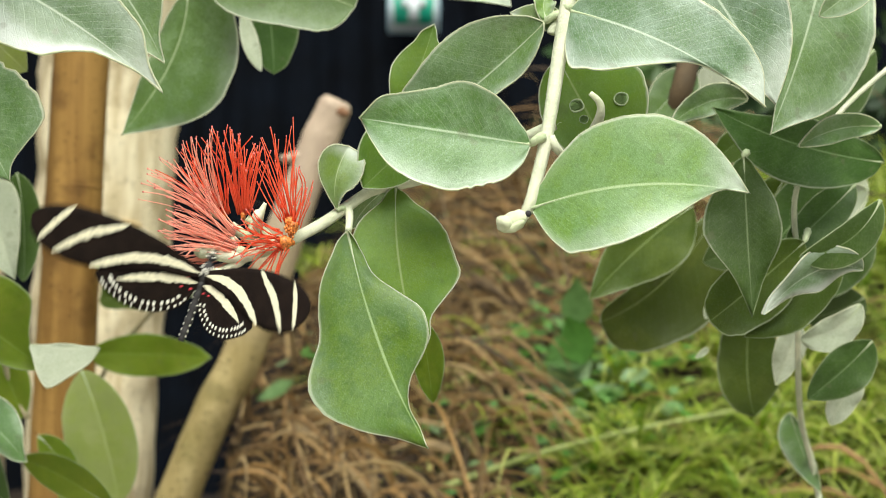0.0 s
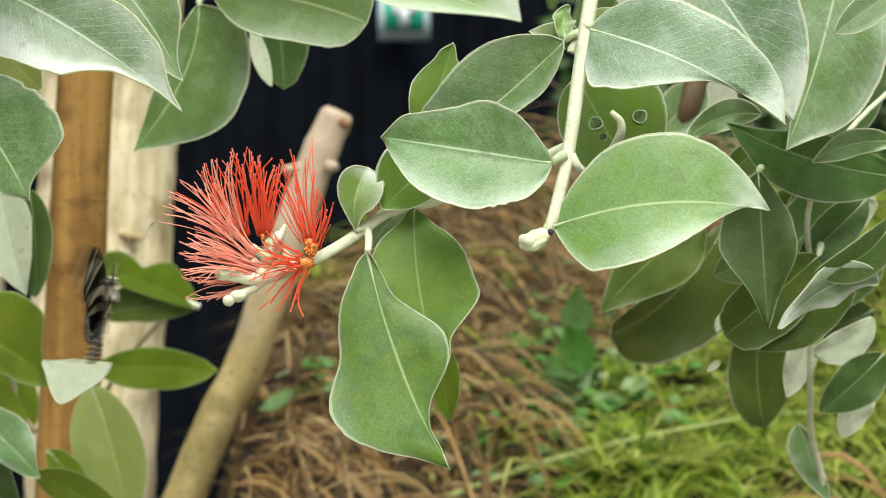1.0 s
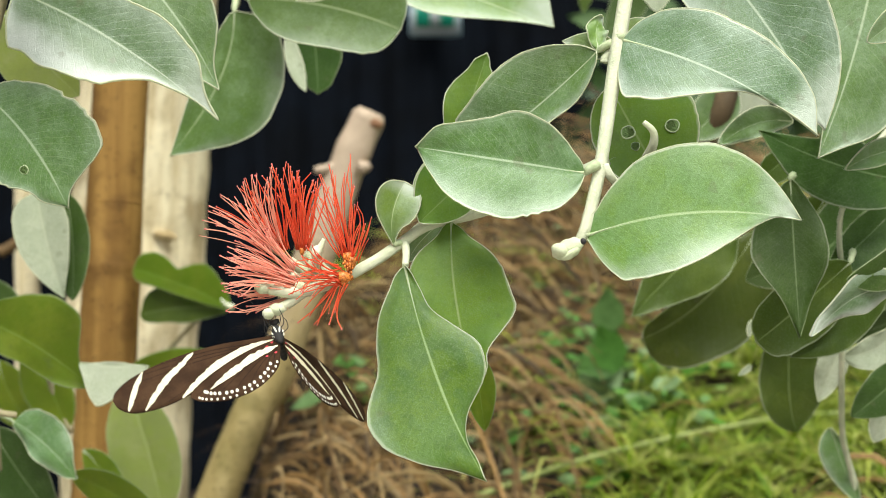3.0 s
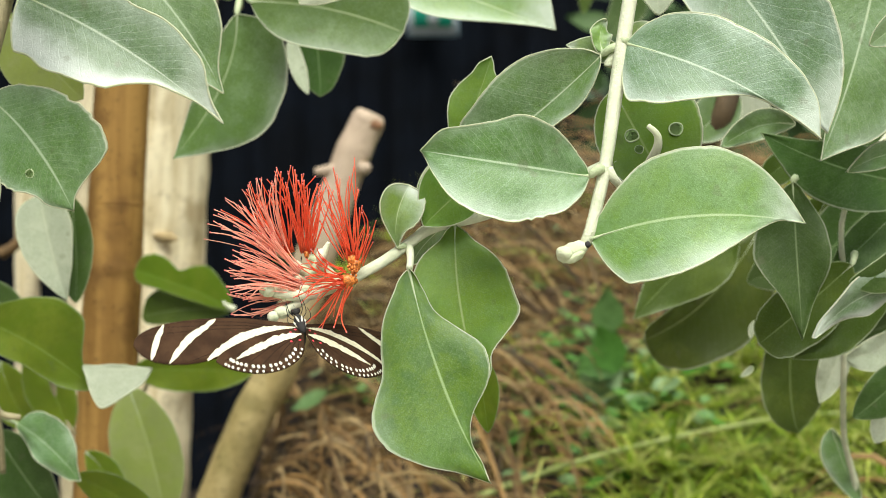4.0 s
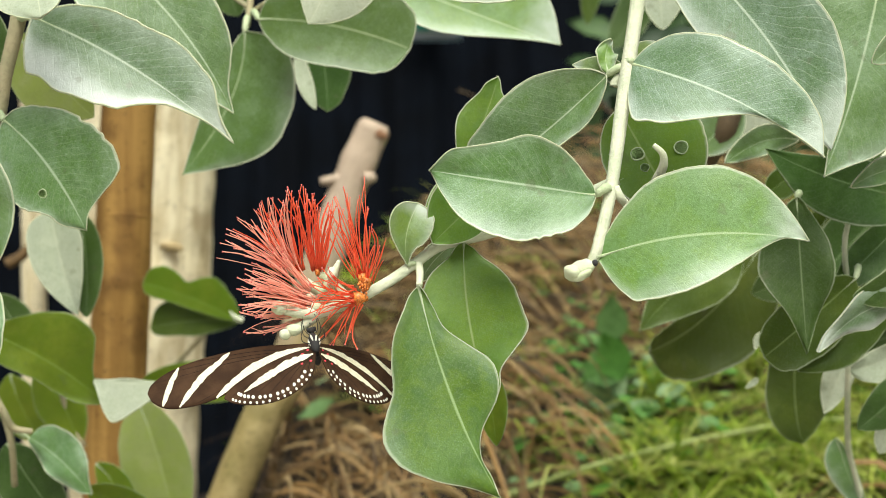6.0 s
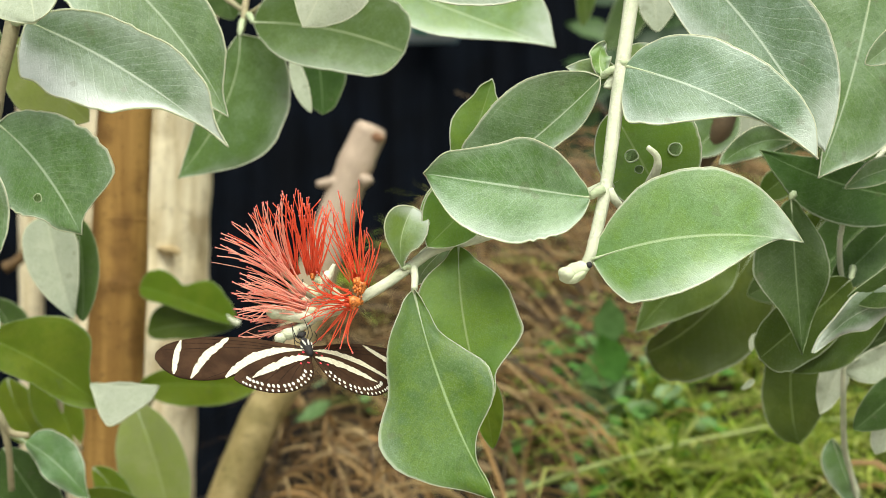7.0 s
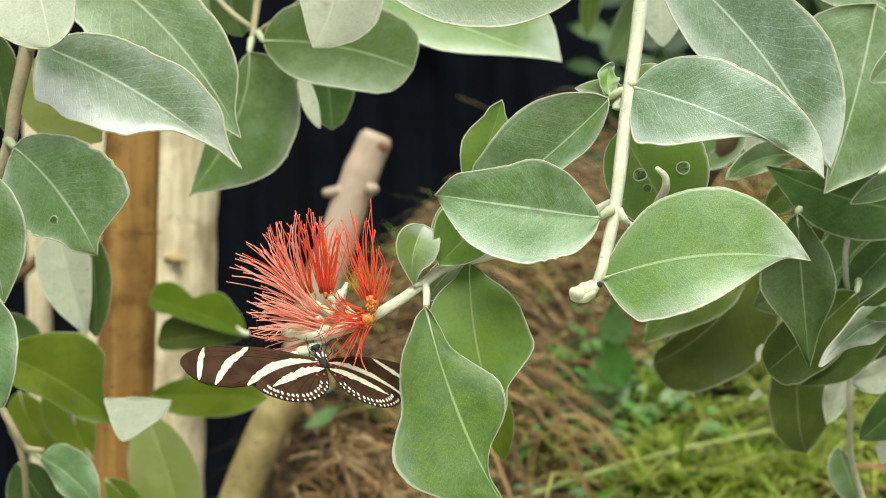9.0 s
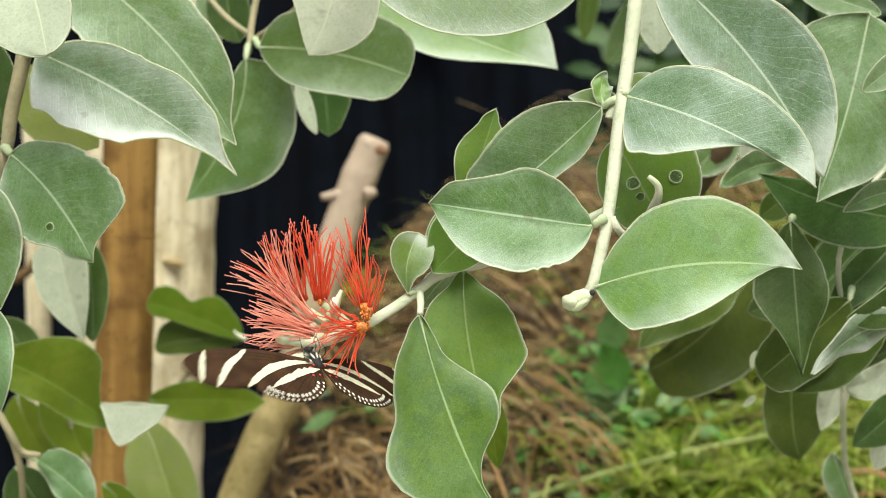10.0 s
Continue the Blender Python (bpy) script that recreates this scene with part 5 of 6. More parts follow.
floret(flowering_twig, (-0.0425, 0.4200, 0.5980), 0.0040, 88, 140, 0.0222, 0.0195, 26, 0.05, 2, FILAMENT, 0.0009)
floret(flowering_twig, (-0.0372, 0.4190, 0.5985), 0.0030, 74, 106, 0.0165, 0.0235, 44, -0.10, 3, FILAMENT, 0.0010)
floret(flowering_twig, (-0.0247, 0.4180, 0.5965), 0.0030, 88, 120, 0.0260, 0.0190, 24, 0.08, 4, FILAMENT, 0.0021)
floret(flowering_twig, (-0.0236, 0.4165, 0.5955), 0.0028, 64, 86, 0.0120, 0.0150, 11, -0.15, 5, FILAMENT, 0.0019)
floret(flowering_twig, (-0.0375, 0.4150, 0.5890), 0.0040, 150, 184, 0.0205, 0.0185, 34, -0.22, 6, FILAMENT_PINK, 0.0019)
floret(flowering_twig, (-0.0390, 0.4160, 0.5868), 0.0030, 178, 202, 0.0180, 0.0160, 18, -0.10, 7, FILAMENT_PINK, 0.0016)
floret(flowering_twig, (-0.0258, 0.4145, 0.5915), 0.0045, 140, 205, 0.0110, 0.0140, 26, -0.45, 8, FILAMENT, 0.0021, 0.22)
floret(flowering_twig, (-0.0258, 0.4150, 0.5905), 0.0030, 224, 264, 0.0150, 0.0120, 10, -0.20, 9, FILAMENT, 0.0018)
floret(flowering_twig, (-0.0392, 0.4150, 0.5922), 0.0050, 118, 168, 0.0135, 0.0175, 30, -0.25, 10, FILAMENT_PINK, 0.0012)
# orange nectar cups crowded where the brushes meet
for k in range(30):
    a = k * 2.4
    lump(flowering_twig, 'nectary', (-0.0246 + 0.0021 * math.cos(a) * (k % 4) / 3, 0.4150 + 0.0008 * math.sin(k), 0.5942 + 0.0030 * math.sin(a) * (k % 5) / 4), 0.00034, 0.00046, CUP)
branch('pedicel', flowering_twig, [(-0.0249, 0.4200, 0.5912), (-0.0312, 0.4180, 0.5891), (-0.0386, 0.4150, 0.5874), (-0.0462, 0.4130, 0.5888)], 0.00138, 0.00183, BUD, 12)
branch('pedicel', flowering_twig, [(-0.0283, 0.4200, 0.5902), (-0.0336, 0.4200, 0.5955), (-0.0363, 0.4200, 0.5978)], 0.00153, 0.00122, BUD, 12)
branch('pedicel', flowering_twig, [(-0.0364, 0.4160, 0.5872), (-0.0408, 0.4150, 0.5842), (-0.0445, 0.4140, 0.5826)], 0.00122, 0.00138, BUD, 10)
branch('pedicel', flowering_twig, [(-0.0342, 0.4170, 0.5941), (-0.0323, 0.4160, 0.5986), (-0.0310, 0.4160, 0.6017)], 0.00183, 0.00046, BUD, 10)
branch('pedicel', flowering_twig, [(-0.0306, 0.4200, 0.5894), (-0.0359, 0.4200, 0.5925), (-0.0405, 0.4190, 0.5956)], 0.00138, 0.00138, BUD, 10)
lump(flowering_twig, 'flower_bud', (-0.0470, 0.4120, 0.5890), 0.00226, 0.00196)
lump(flowering_twig, 'flower_bud', (-0.0432, 0.4130, 0.5829), 0.00227, 0.00166)
lump(flowering_twig, 'flower_bud', (-0.0455, 0.4120, 0.5818), 0.00166, 0.00151)
lump(flowering_twig, 'calyx', (-0.0330, 0.4140, 0.5979), 0.00136, 0.00197)


# ---- undergrowth ----
def ribbon(verts, faces, points, w0, side):
    """A narrow folded blade along the points."""
    k = len(verts)
    n = len(points)
    for i, p in enumerate(points):
        w = w0 * (1 - (i / (n - 1)) ** 2 * 0.9)
        verts += [tuple(p - side * w), tuple(p + Vector((0, -w * 0.4, w * 0.3))), tuple(p + side * w)]
    for i in range(n - 1):
        a = k + 3 * i
        faces += [(a, a + 1, a + 4, a + 3), (a + 1, a + 2, a + 5, a + 4)]


def stuff(name, verts, faces, mat, label, category):
    me = bpy.data.meshes.new(name)
    me.from_pydata(verts, [], faces)
    me.materials.append(mat)
    me.shade_smooth()
    return tagged(new(name, me), label, category, kind="stuff")


def green_share(x, y):
    return step(0.25, 0.8, 0.5 + (x - 0.124) * 5.5 + (1.04 - y) * 3.0 + 0.6 * noise.noise(Vector((x * 11, y * 11, 1))))


def make_undergrowth():
    rng = random.Random(5)
    verts, faces = [], []
    count = 0
    while count < 24000:
        # one tuft: blades that arch out of one root
        rx, ry = rng.uniform(-0.30, 0.75), rng.uniform(0.85, 1.7)
        if rx + 0.1 * (ry - 1) < -0.055 or rng.random() > green_share(rx, ry) + 0.10 or rng.random() < (ry - 0.85) * 0.4 or noise.noise(Vector((rx * 26, ry * 26, 4))) < -0.12:
            continue
        size, tilt, lift = rng.uniform(0.018, 0.055), rng.uniform(0.6, 2.6), rng.uniform(0.0, 0.03)
        for k in range(rng.randint(5, 16)):
            x, y = rx + rng.gauss(0, 0.003), ry + rng.gauss(0, 0.003)
            l, a = size * rng.uniform(0.5, 1.15), rng.uniform(0, 6.283)
            out = Vector((math.cos(a), math.sin(a), 0))
            lean = tilt * rng.uniform(0.6, 1.4)
            pts = [Vector((x, y, bank(rx, ry) + lift)) + out * (l * lean * s) + Vector((0, 0, l * (s * 1.1 - lean * 0.5 * s * s))) for s in (0, 0.25, 0.5, 0.75, 1)]
            ribbon(verts, faces, pts, rng.uniform(0.0005, 0.0016), Vector((-out.y, out.x, 0)))
            count += 1
    # sparser, coarser growth over the rest of the bed
    while count < 39000:
        rx, ry = rng.uniform(-2.6, 3.0), rng.uniform(0.45, 2.5)
        far = math.hypot((rx - 0.2) / 2.6, (ry - 1.3) / 1.1) + 0.35 * noise.noise(Vector((rx * 2.2, ry * 2.2, 3)))
        if far > rng.uniform(0.6, 1.0) or (-0.42 < rx < 0.55 + 0.2 * rng.random() and ry > 0.8) or (abs(rx) < 0.45 and ry < 0.8) or noise.noise(Vector((rx * 5, ry * 5, 9))) < -0.1:
            continue
        size, tilt = rng.uniform(0.03, 0.08), rng.uniform(0.6, 2.2)
        for k in range(rng.randint(5, 12)):
            l, a = size * rng.uniform(0.5, 1.15), rng.uniform(0, 6.283)
            out = Vector((math.cos(a), math.sin(a), 0))
            lean = tilt * rng.uniform(0.6, 1.4)
            pts = [Vector((rx, ry, bank(rx, ry))) + out * (l * lean * s) + Vector((0, 0, l * (s * 1.1 - lean * 0.5 * s * s))) for s in (0, 0.33, 0.67, 1)]
            ribbon(verts, faces, pts, rng.uniform(0.0010, 0.0025), Vector((-out.y, out.x, 0)))
            count += 1
    stuff("weeds", verts, faces, WEED, "fine yellow-green feathery weeds covering the bank", "weeds")

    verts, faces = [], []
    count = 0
    # fine broken litter below, coloured dark to deepen the shade between the fronds
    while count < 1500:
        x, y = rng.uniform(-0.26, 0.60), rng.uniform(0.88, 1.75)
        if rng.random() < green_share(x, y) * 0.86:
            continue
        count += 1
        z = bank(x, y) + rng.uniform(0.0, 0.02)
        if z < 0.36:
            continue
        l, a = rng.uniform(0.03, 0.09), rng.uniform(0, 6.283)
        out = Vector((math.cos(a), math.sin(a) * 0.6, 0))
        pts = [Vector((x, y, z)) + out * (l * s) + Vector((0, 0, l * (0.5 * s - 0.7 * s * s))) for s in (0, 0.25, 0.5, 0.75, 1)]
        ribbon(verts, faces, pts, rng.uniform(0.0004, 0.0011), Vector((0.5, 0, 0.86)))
    stuff("plant_litter", verts, faces, LITTER, "fine broken brown litter under the dry fronds, coloured darker for the shade in the gaps", "litter")

    # sprays of long arching dead blades, heaped over one another
    heap = thing("dead_fronds", "tangled heap of dry brown fern fronds", "dead fronds", at=(0.05, 1.15, bank(0.05, 1.15)))
    rng = random.Random(17)
    sprays, blades, rest_verts, rest_faces = 0, 0, [], []
    while sprays < 380:
        x, y = rng.uniform(-0.20, 0.42), rng.uniform(0.90, 1.62)
        if rng.random() < green_share(x, y) * 0.9 or bank(x, y) < 0.36:
            continue
        sprays += 1
        turn, fan, size = rng.uniform(0, 6.283), rng.uniform(0.15, 0.9), rng.uniform(0.08, 0.24)
        lift = rng.uniform(0.0, 0.05)
        for k in range(rng.randint(6, 15)):
            px, py = x + rng.gauss(0, 0.008), y + rng.gauss(0, 0.008)
            l = size * rng.uniform(0.5, 1.1)
            a = turn + rng.gauss(0, fan)
            out = Vector((math.cos(a), math.sin(a) * 0.45, 0))
            rise, bend = rng.uniform(0.2, 1.5), rng.uniform(0.8, 2.4)
            twist = Vector((rng.uniform(-1, 1), rng.uniform(-1, 1), rng.uniform(-0.5, 0.3))) * 0.55
            pts = []
            for i in range(10):
                q = i / 9
                p = Vector((px, py, bank(px, py) + lift)) + out * (l * q) + twist * (l * q * q) + Vector((0, 0, l * (rise * q - bend * q * q)))
                p.z = max(p.z, bank(p.x, p.y) + 0.002)
                pts.append(p - heap.location)
            if any(p.z + heap.location.z > crest(p.x + heap.location.x, p.y + heap.location.y) + 0.035 for p in pts) or rng.random() < 0.8 * green_share(pts[-1].x + heap.location.x, pts[-1].y + heap.location.y):
                continue
            wide, side = rng.uniform(0.0007, 0.0019), Vector((0.5, 0, 0.86))
            if blades < 300 and y < 1.12 and l > 0.06:
                verts, faces = [], []
                ribbon(verts, faces, pts, wide * 1.15, side)
                me = bpy.data.meshes.new("frond")
                me.from_pydata(verts, [], faces)
                me.materials.append(FROND)
                me.shade_smooth()
                new("frond", me).parent = heap
                blades += 1
            else:
                ribbon(rest_verts, rest_faces, pts, wide, side)
    me = bpy.data.meshes.new("frond_mass")
    me.from_pydata(rest_verts, [], rest_faces)
    me.materials.append(FROND)
    me.shade_smooth()
    mass = new("frond_mass", me)
    mass.parent = heap
    tagged(mass, kind="stuff")

    # broad-leaved herbs among them
    rng = random.Random(23)
    verts, faces = [], []
    for i in range(560):
        x, y = rng.uniform(0.0, 0.5), rng.uniform(0.98, 1.6)
        if i < 9:
            x, y = rng.gauss(0.118, 0.013), rng.gauss(1.07, 0.015)
        elif i < 60 or i > 359:
            x, y = rng.gauss(0.125, 0.04), rng.gauss(1.09, 0.05)
        elif i < 80:
            x, y = rng.gauss(-0.06, 0.02), rng.gauss(1.1, 0.03)
        big = i < 9
        z = bank(x, y) + (rng.uniform(0.015, 0.07) if big else rng.uniform(0.005, 0.035))
        l = rng.uniform(0.024, 0.042) if big else rng.uniform(0.014, 0.028) if i < 80 else rng.uniform(0.006, 0.018)
        a = rng.uniform(0, 6.283)
        out = Vector((math.cos(a), rng.uniform(-0.4, 0.1), math.sin(a))) if big else Vector((math.cos(a), math.sin(a), rng.uniform(-0.6, 0.5)))
        side = out.cross(Vector((0, -1, 0.3)) if big else Vector((0, -0.6, 1))).normalized()
        k = len(verts)
        c = Vector((x, y, z))
        for s, w in ((0, 0.05), (0.3, 0.34), (0.6, 0.32), (1, 0.02)):
            p = c + out * l * s
            verts += [tuple(p - side * w * l), tuple(p + Vector((0, 0.1 * l, -0.12 * l * w))), tuple(p + side * w * l)]
        for q in range(3):
            b = k + 3 * q
            faces += [(b, b + 1, b + 4, b + 3), (b + 1, b + 2, b + 5, b + 4)]
    stuff("herbs", verts, faces, HERB, "small broad-leaved green herbs among the dead fronds", "herbs")

    # dark foliage behind the crest of the bank
    rng = random.Random(29)
    verts, faces = [], []
    for i in range(1500):
        x, y = 0.02 + 0.95 * rng.random() ** 0.8, rng.uniform(1.75, 2.5)
        top = 0.62 + 0.9 * x + 0.25 * noise.noise(Vector((x * 6, y * 3, 7)))
        z = 0.30 + (top - 0.30) * rng.random()
        l, a = rng.uniform(0.03, 0.075), rng.uniform(0, 6.283)
        out = Vector((math.cos(a), rng.uniform(-0.7, 0.3), math.sin(a)))
        side = out.cross(Vector((rng.uniform(-0.4, 0.4), -1, 0.5))).normalized()
        k, c = len(verts), Vector((x, y, z))
        for s, w in ((0, 0.03), (0.3, 0.25), (0.65, 0.22), (1, 0.01)):
            p = c + out * l * s
            verts += [tuple(p - side * w * l), tuple(p + Vector((0, 0.08 * l, -0.12 * l * w))), tuple(p + side * w * l)]
        for q in range(3):
            b = k + 3 * q
            faces += [(b, b + 1, b + 4, b + 3), (b + 1, b + 2, b + 5, b + 4)]
    stuff("far_foliage", verts, faces, FAR_GREEN, "shadowy dark green foliage behind the bank", "foliage")

    for pts, r, mat, label in (
        ([(0.0199, 0.9700, 0.4435), (0.0774, 0.9800, 0.4624), (0.1448, 1.0000, 0.4767), (0.2165, 1.0100, 0.4888)], 0.00250, STRAW, 'long pale green stalk lying on the weeds'),
        ([(0.2283, 1.0300, 0.4892), (0.2622, 1.0300, 0.4900), (0.3074, 1.0300, 0.4911)], 0.00151, STRAW, 'long pale green stalk lying on the weeds'),
        ([(0.0934, 1.1300, 0.5054), (0.1192, 1.1200, 0.4939), (0.1486, 1.1100, 0.4806)], 0.00248, FROND, 'dry tan stalk lying in the weeds'),
        ([(0.0670, 1.3000, 0.6052), (0.0897, 1.2200, 0.5647), (0.1062, 1.1800, 0.5314)], 0.00262, FROND, 'dry tan stalk lying in the weeds'),
        ([(-0.0983, 1.2000, 0.5346), (-0.1290, 1.2000, 0.5083), (-0.1580, 1.2200, 0.4577)], 0.00198, FROND, 'dry tan stalk lying in the weeds'),
        ([(0.0110, 1.4500, 0.7560), (0.0520, 1.4900, 0.7400), (0.1200, 1.6500, 0.7000), (0.2000, 1.8000, 0.6500)], 0.00090, STEM_BROWN, 'dry brown twig leaning out of the far foliage'),
        ([(-0.3154, 1.1000, 0.5964), (-0.3054, 1.1000, 0.6024), (-0.2913, 1.1000, 0.6165)], 0.00443, FROND, 'dry tan stalk lying in the weeds'),
    ):
        bm = bmesh.new()
        tube(bm, smooth_line(pts, 24), (r, r * 0.7), 6, 0.1)
        tagged(part("fallen_stalk", bm, mat, None), label, "stalk", "stalks on the bank")


make_undergrowth()


# ---- butterfly ----
def loft(bm, front, back, n, across, camber, thick, z0):
    """A thin wing between two edge curves."""
    a, b = smooth_line(front, n), smooth_line(back, n)
    sheets = []
    for sign in (1, -1):
        grid = []
        for p, q in zip(a, b):
            row = []
            for k in range(across + 1):
                u = k / across
                v = p.lerp(q, u)
                v.z = z0 + camber * math.sin(math.pi * u) + sign * thick
                row.append(bm.verts.new(v))
            grid.append(row)
        sheets.append(grid)
    for grid, flip in zip(sheets, (False, True)):
        for r, s in zip(grid, grid[1:]):
            for k in range(across):
                f = (r[k], r[k + 1], s[k + 1], s[k])
                bm.faces.new(f if flip else f[::-1]).material_index = int(flip)
    t, l = sheets
    for k in (0, across):
        for i in range(n):
            bm.faces.new((t[i][k], t[i + 1][k], l[i + 1][k], l[i][k]))
    for i in (0, n):
        for k in range(across):
            bm.faces.new((t[i][k], t[i][k + 1], l[i][k + 1], l[i][k]))
    bmesh.ops.recalc_face_normals(bm, faces=bm.faces)


def band(bm, points, widths, z0, thick):
    """A pale band: a thin strip that stands a hair proud of both sides of the wing."""
    line = smooth_line(points, 44)
    rows = []
    for i, p in enumerate(line):
        t = (line[min(i + 1, 44)] - line[max(i - 1, 0)]).normalized()
        s = Vector((-t.y, t.x, 0))
        x = i / 44 * (len(widths) - 1)
        k = min(int(x), len(widths) - 2)
        w = (widths[k] + (widths[k + 1] - widths[k]) * (x - k)) * 0.5
        rows.append([bm.verts.new(Vector((p.x, p.y, z0)) + s * w * a * (1 + 0.42 * noise.noise(p * 900 + Vector((0, 0, a * 7))) + 0.10 * noise.noise(p * 3200 + Vector((0, 0, a * 3)))) * min(1.0, 0.35 + 0.13 * min(i, 44 - i)) + Vector((0, 0, thick * b))) for a, b in ((-1, 1), (1, 1), (1, -1), (-1, -1))])
    for r, q in zip(rows, rows[1:]):
        for k in range(4):
            bm.faces.new((r[k], r[(k + 1) % 4], q[(k + 1) % 4], q[k]))
    bm.faces.new(rows[0])
    bm.faces.new(rows[-1][::-1])
    bmesh.ops.recalc_face_normals(bm, faces=bm.faces)


def make_wing(parent, side, fore):
    """side: 1 right, -1 left. Sizes in centimetres, u outwards, v back."""
    def at(u, v):
        return Vector((side * u * 0.01, -v * 0.01, 0))
    z0 = 0.0 if fore else -0.00045
    bm = bmesh.new()
    if fore:
        front = [at(0, -0.1), at(0.6, -0.22), at(1.5, -0.42), at(2.5, -0.50), at(3.4, -0.46), at(4.1, -0.30), at(4.5, -0.06), at(4.62, 0.15)]
        back = [at(0, 0.10), at(0.6, 0.26), at(1.5, 0.44), at(2.4, 0.76), at(3.3, 0.92), at(4.1, 0.82), at(4.5, 0.52), at(4.63, 0.18)]
    else:
        front = [at(0, 0.05), at(0.9, 0.12), at(1.8, 0.38), at(2.45, 0.70), at(2.65, 0.92)]
        back = [at(0.05, 0.4), at(0.28, 0.98), at(0.95, 1.38), at(1.7, 1.43), at(2.35, 1.22), at(2.65, 0.97)]
    loft(bm, front, back, 36, 8, 0.0, 0.00008, z0)
    wing = part("forewing" if fore else "hindwing", bm, (WING, WING_UNDER), parent)
    bands = ([((0.15, 0.02), (1.0, 0.02), (1.9, 0.27), (2.85, 0.84)), ((2.28, -0.46), (2.7, -0.18), (3.2, 0.16), (3.85, 0.84)), ((3.7, -0.40), (3.95, 0.0), (4.1, 0.3), (4.28, 0.68))], [(0.10, 0.22, 0.24, 0.16), (0.10, 0.17, 0.20, 0.12), (0.10, 0.16, 0.14, 0.10)]) \
        if fore else ([((0.10, 0.28), (0.7, 0.36), (1.4, 0.60), (2.1, 0.92))], [(0.12, 0.22, 0.22, 0.08)])
    for pts, widths in zip(*bands):
        bm = bmesh.new()
        band(bm, [at(*p) for p in pts], [w * 0.01 for w in widths], z0, 0.00011)
        part("stripe", bm, CREAM, wing, "cream stripe").data.shade_flat()
    # dark veins that fan out over the wing
    bm = bmesh.new()
    root = at(0.05, 0.05 if fore else 0.2)
    for k in range(7):
        q = smooth_line(front if k < 3 and fore else back, 60)[(34 + 8 * k) if fore and k < 3 else (58 - 7 * k)]
        bend = (root + q) / 2 + at(0.0, -0.10)
        band(bm, [root.lerp(q, 0.12), bend, q], [0.00016, 0.00014, 0.00010], z0, 0.000095)
    part("vein", bm, WING, wing)
    if not fore:
        edge = smooth_line(back, 60)
        centre = at(1.2, 0.5)
        for inset, count, size in ((0.07, 16, 0.00050), (0.23, 15, 0.00066)):
            for k in range(count):
                p = edge[int(8 + (k + 0.5 * (inset > 0.1)) * 50 / count)]
                p = p.lerp(centre, inset)
                bm = bmesh.new()
                blob(bm, (p.x, p.y, z0), (size * 0.85, size * 1.15, 0.00017), seg=8, rings=4)
                part("spot", bm, WHITE_SPOT, wing)
        for u, v in ((0.22, 0.12), (0.38, 0.2), (0.2, 0.48), (0.45, 0.5)):
            p = at(u, v)
            bm = bmesh.new()
            blob(bm, (p.x, p.y, z0), (0.0005, 0.0004, 0.00020), seg=8, rings=4)
            part("red_spot", bm, RED_SPOT, wing)
    return wing


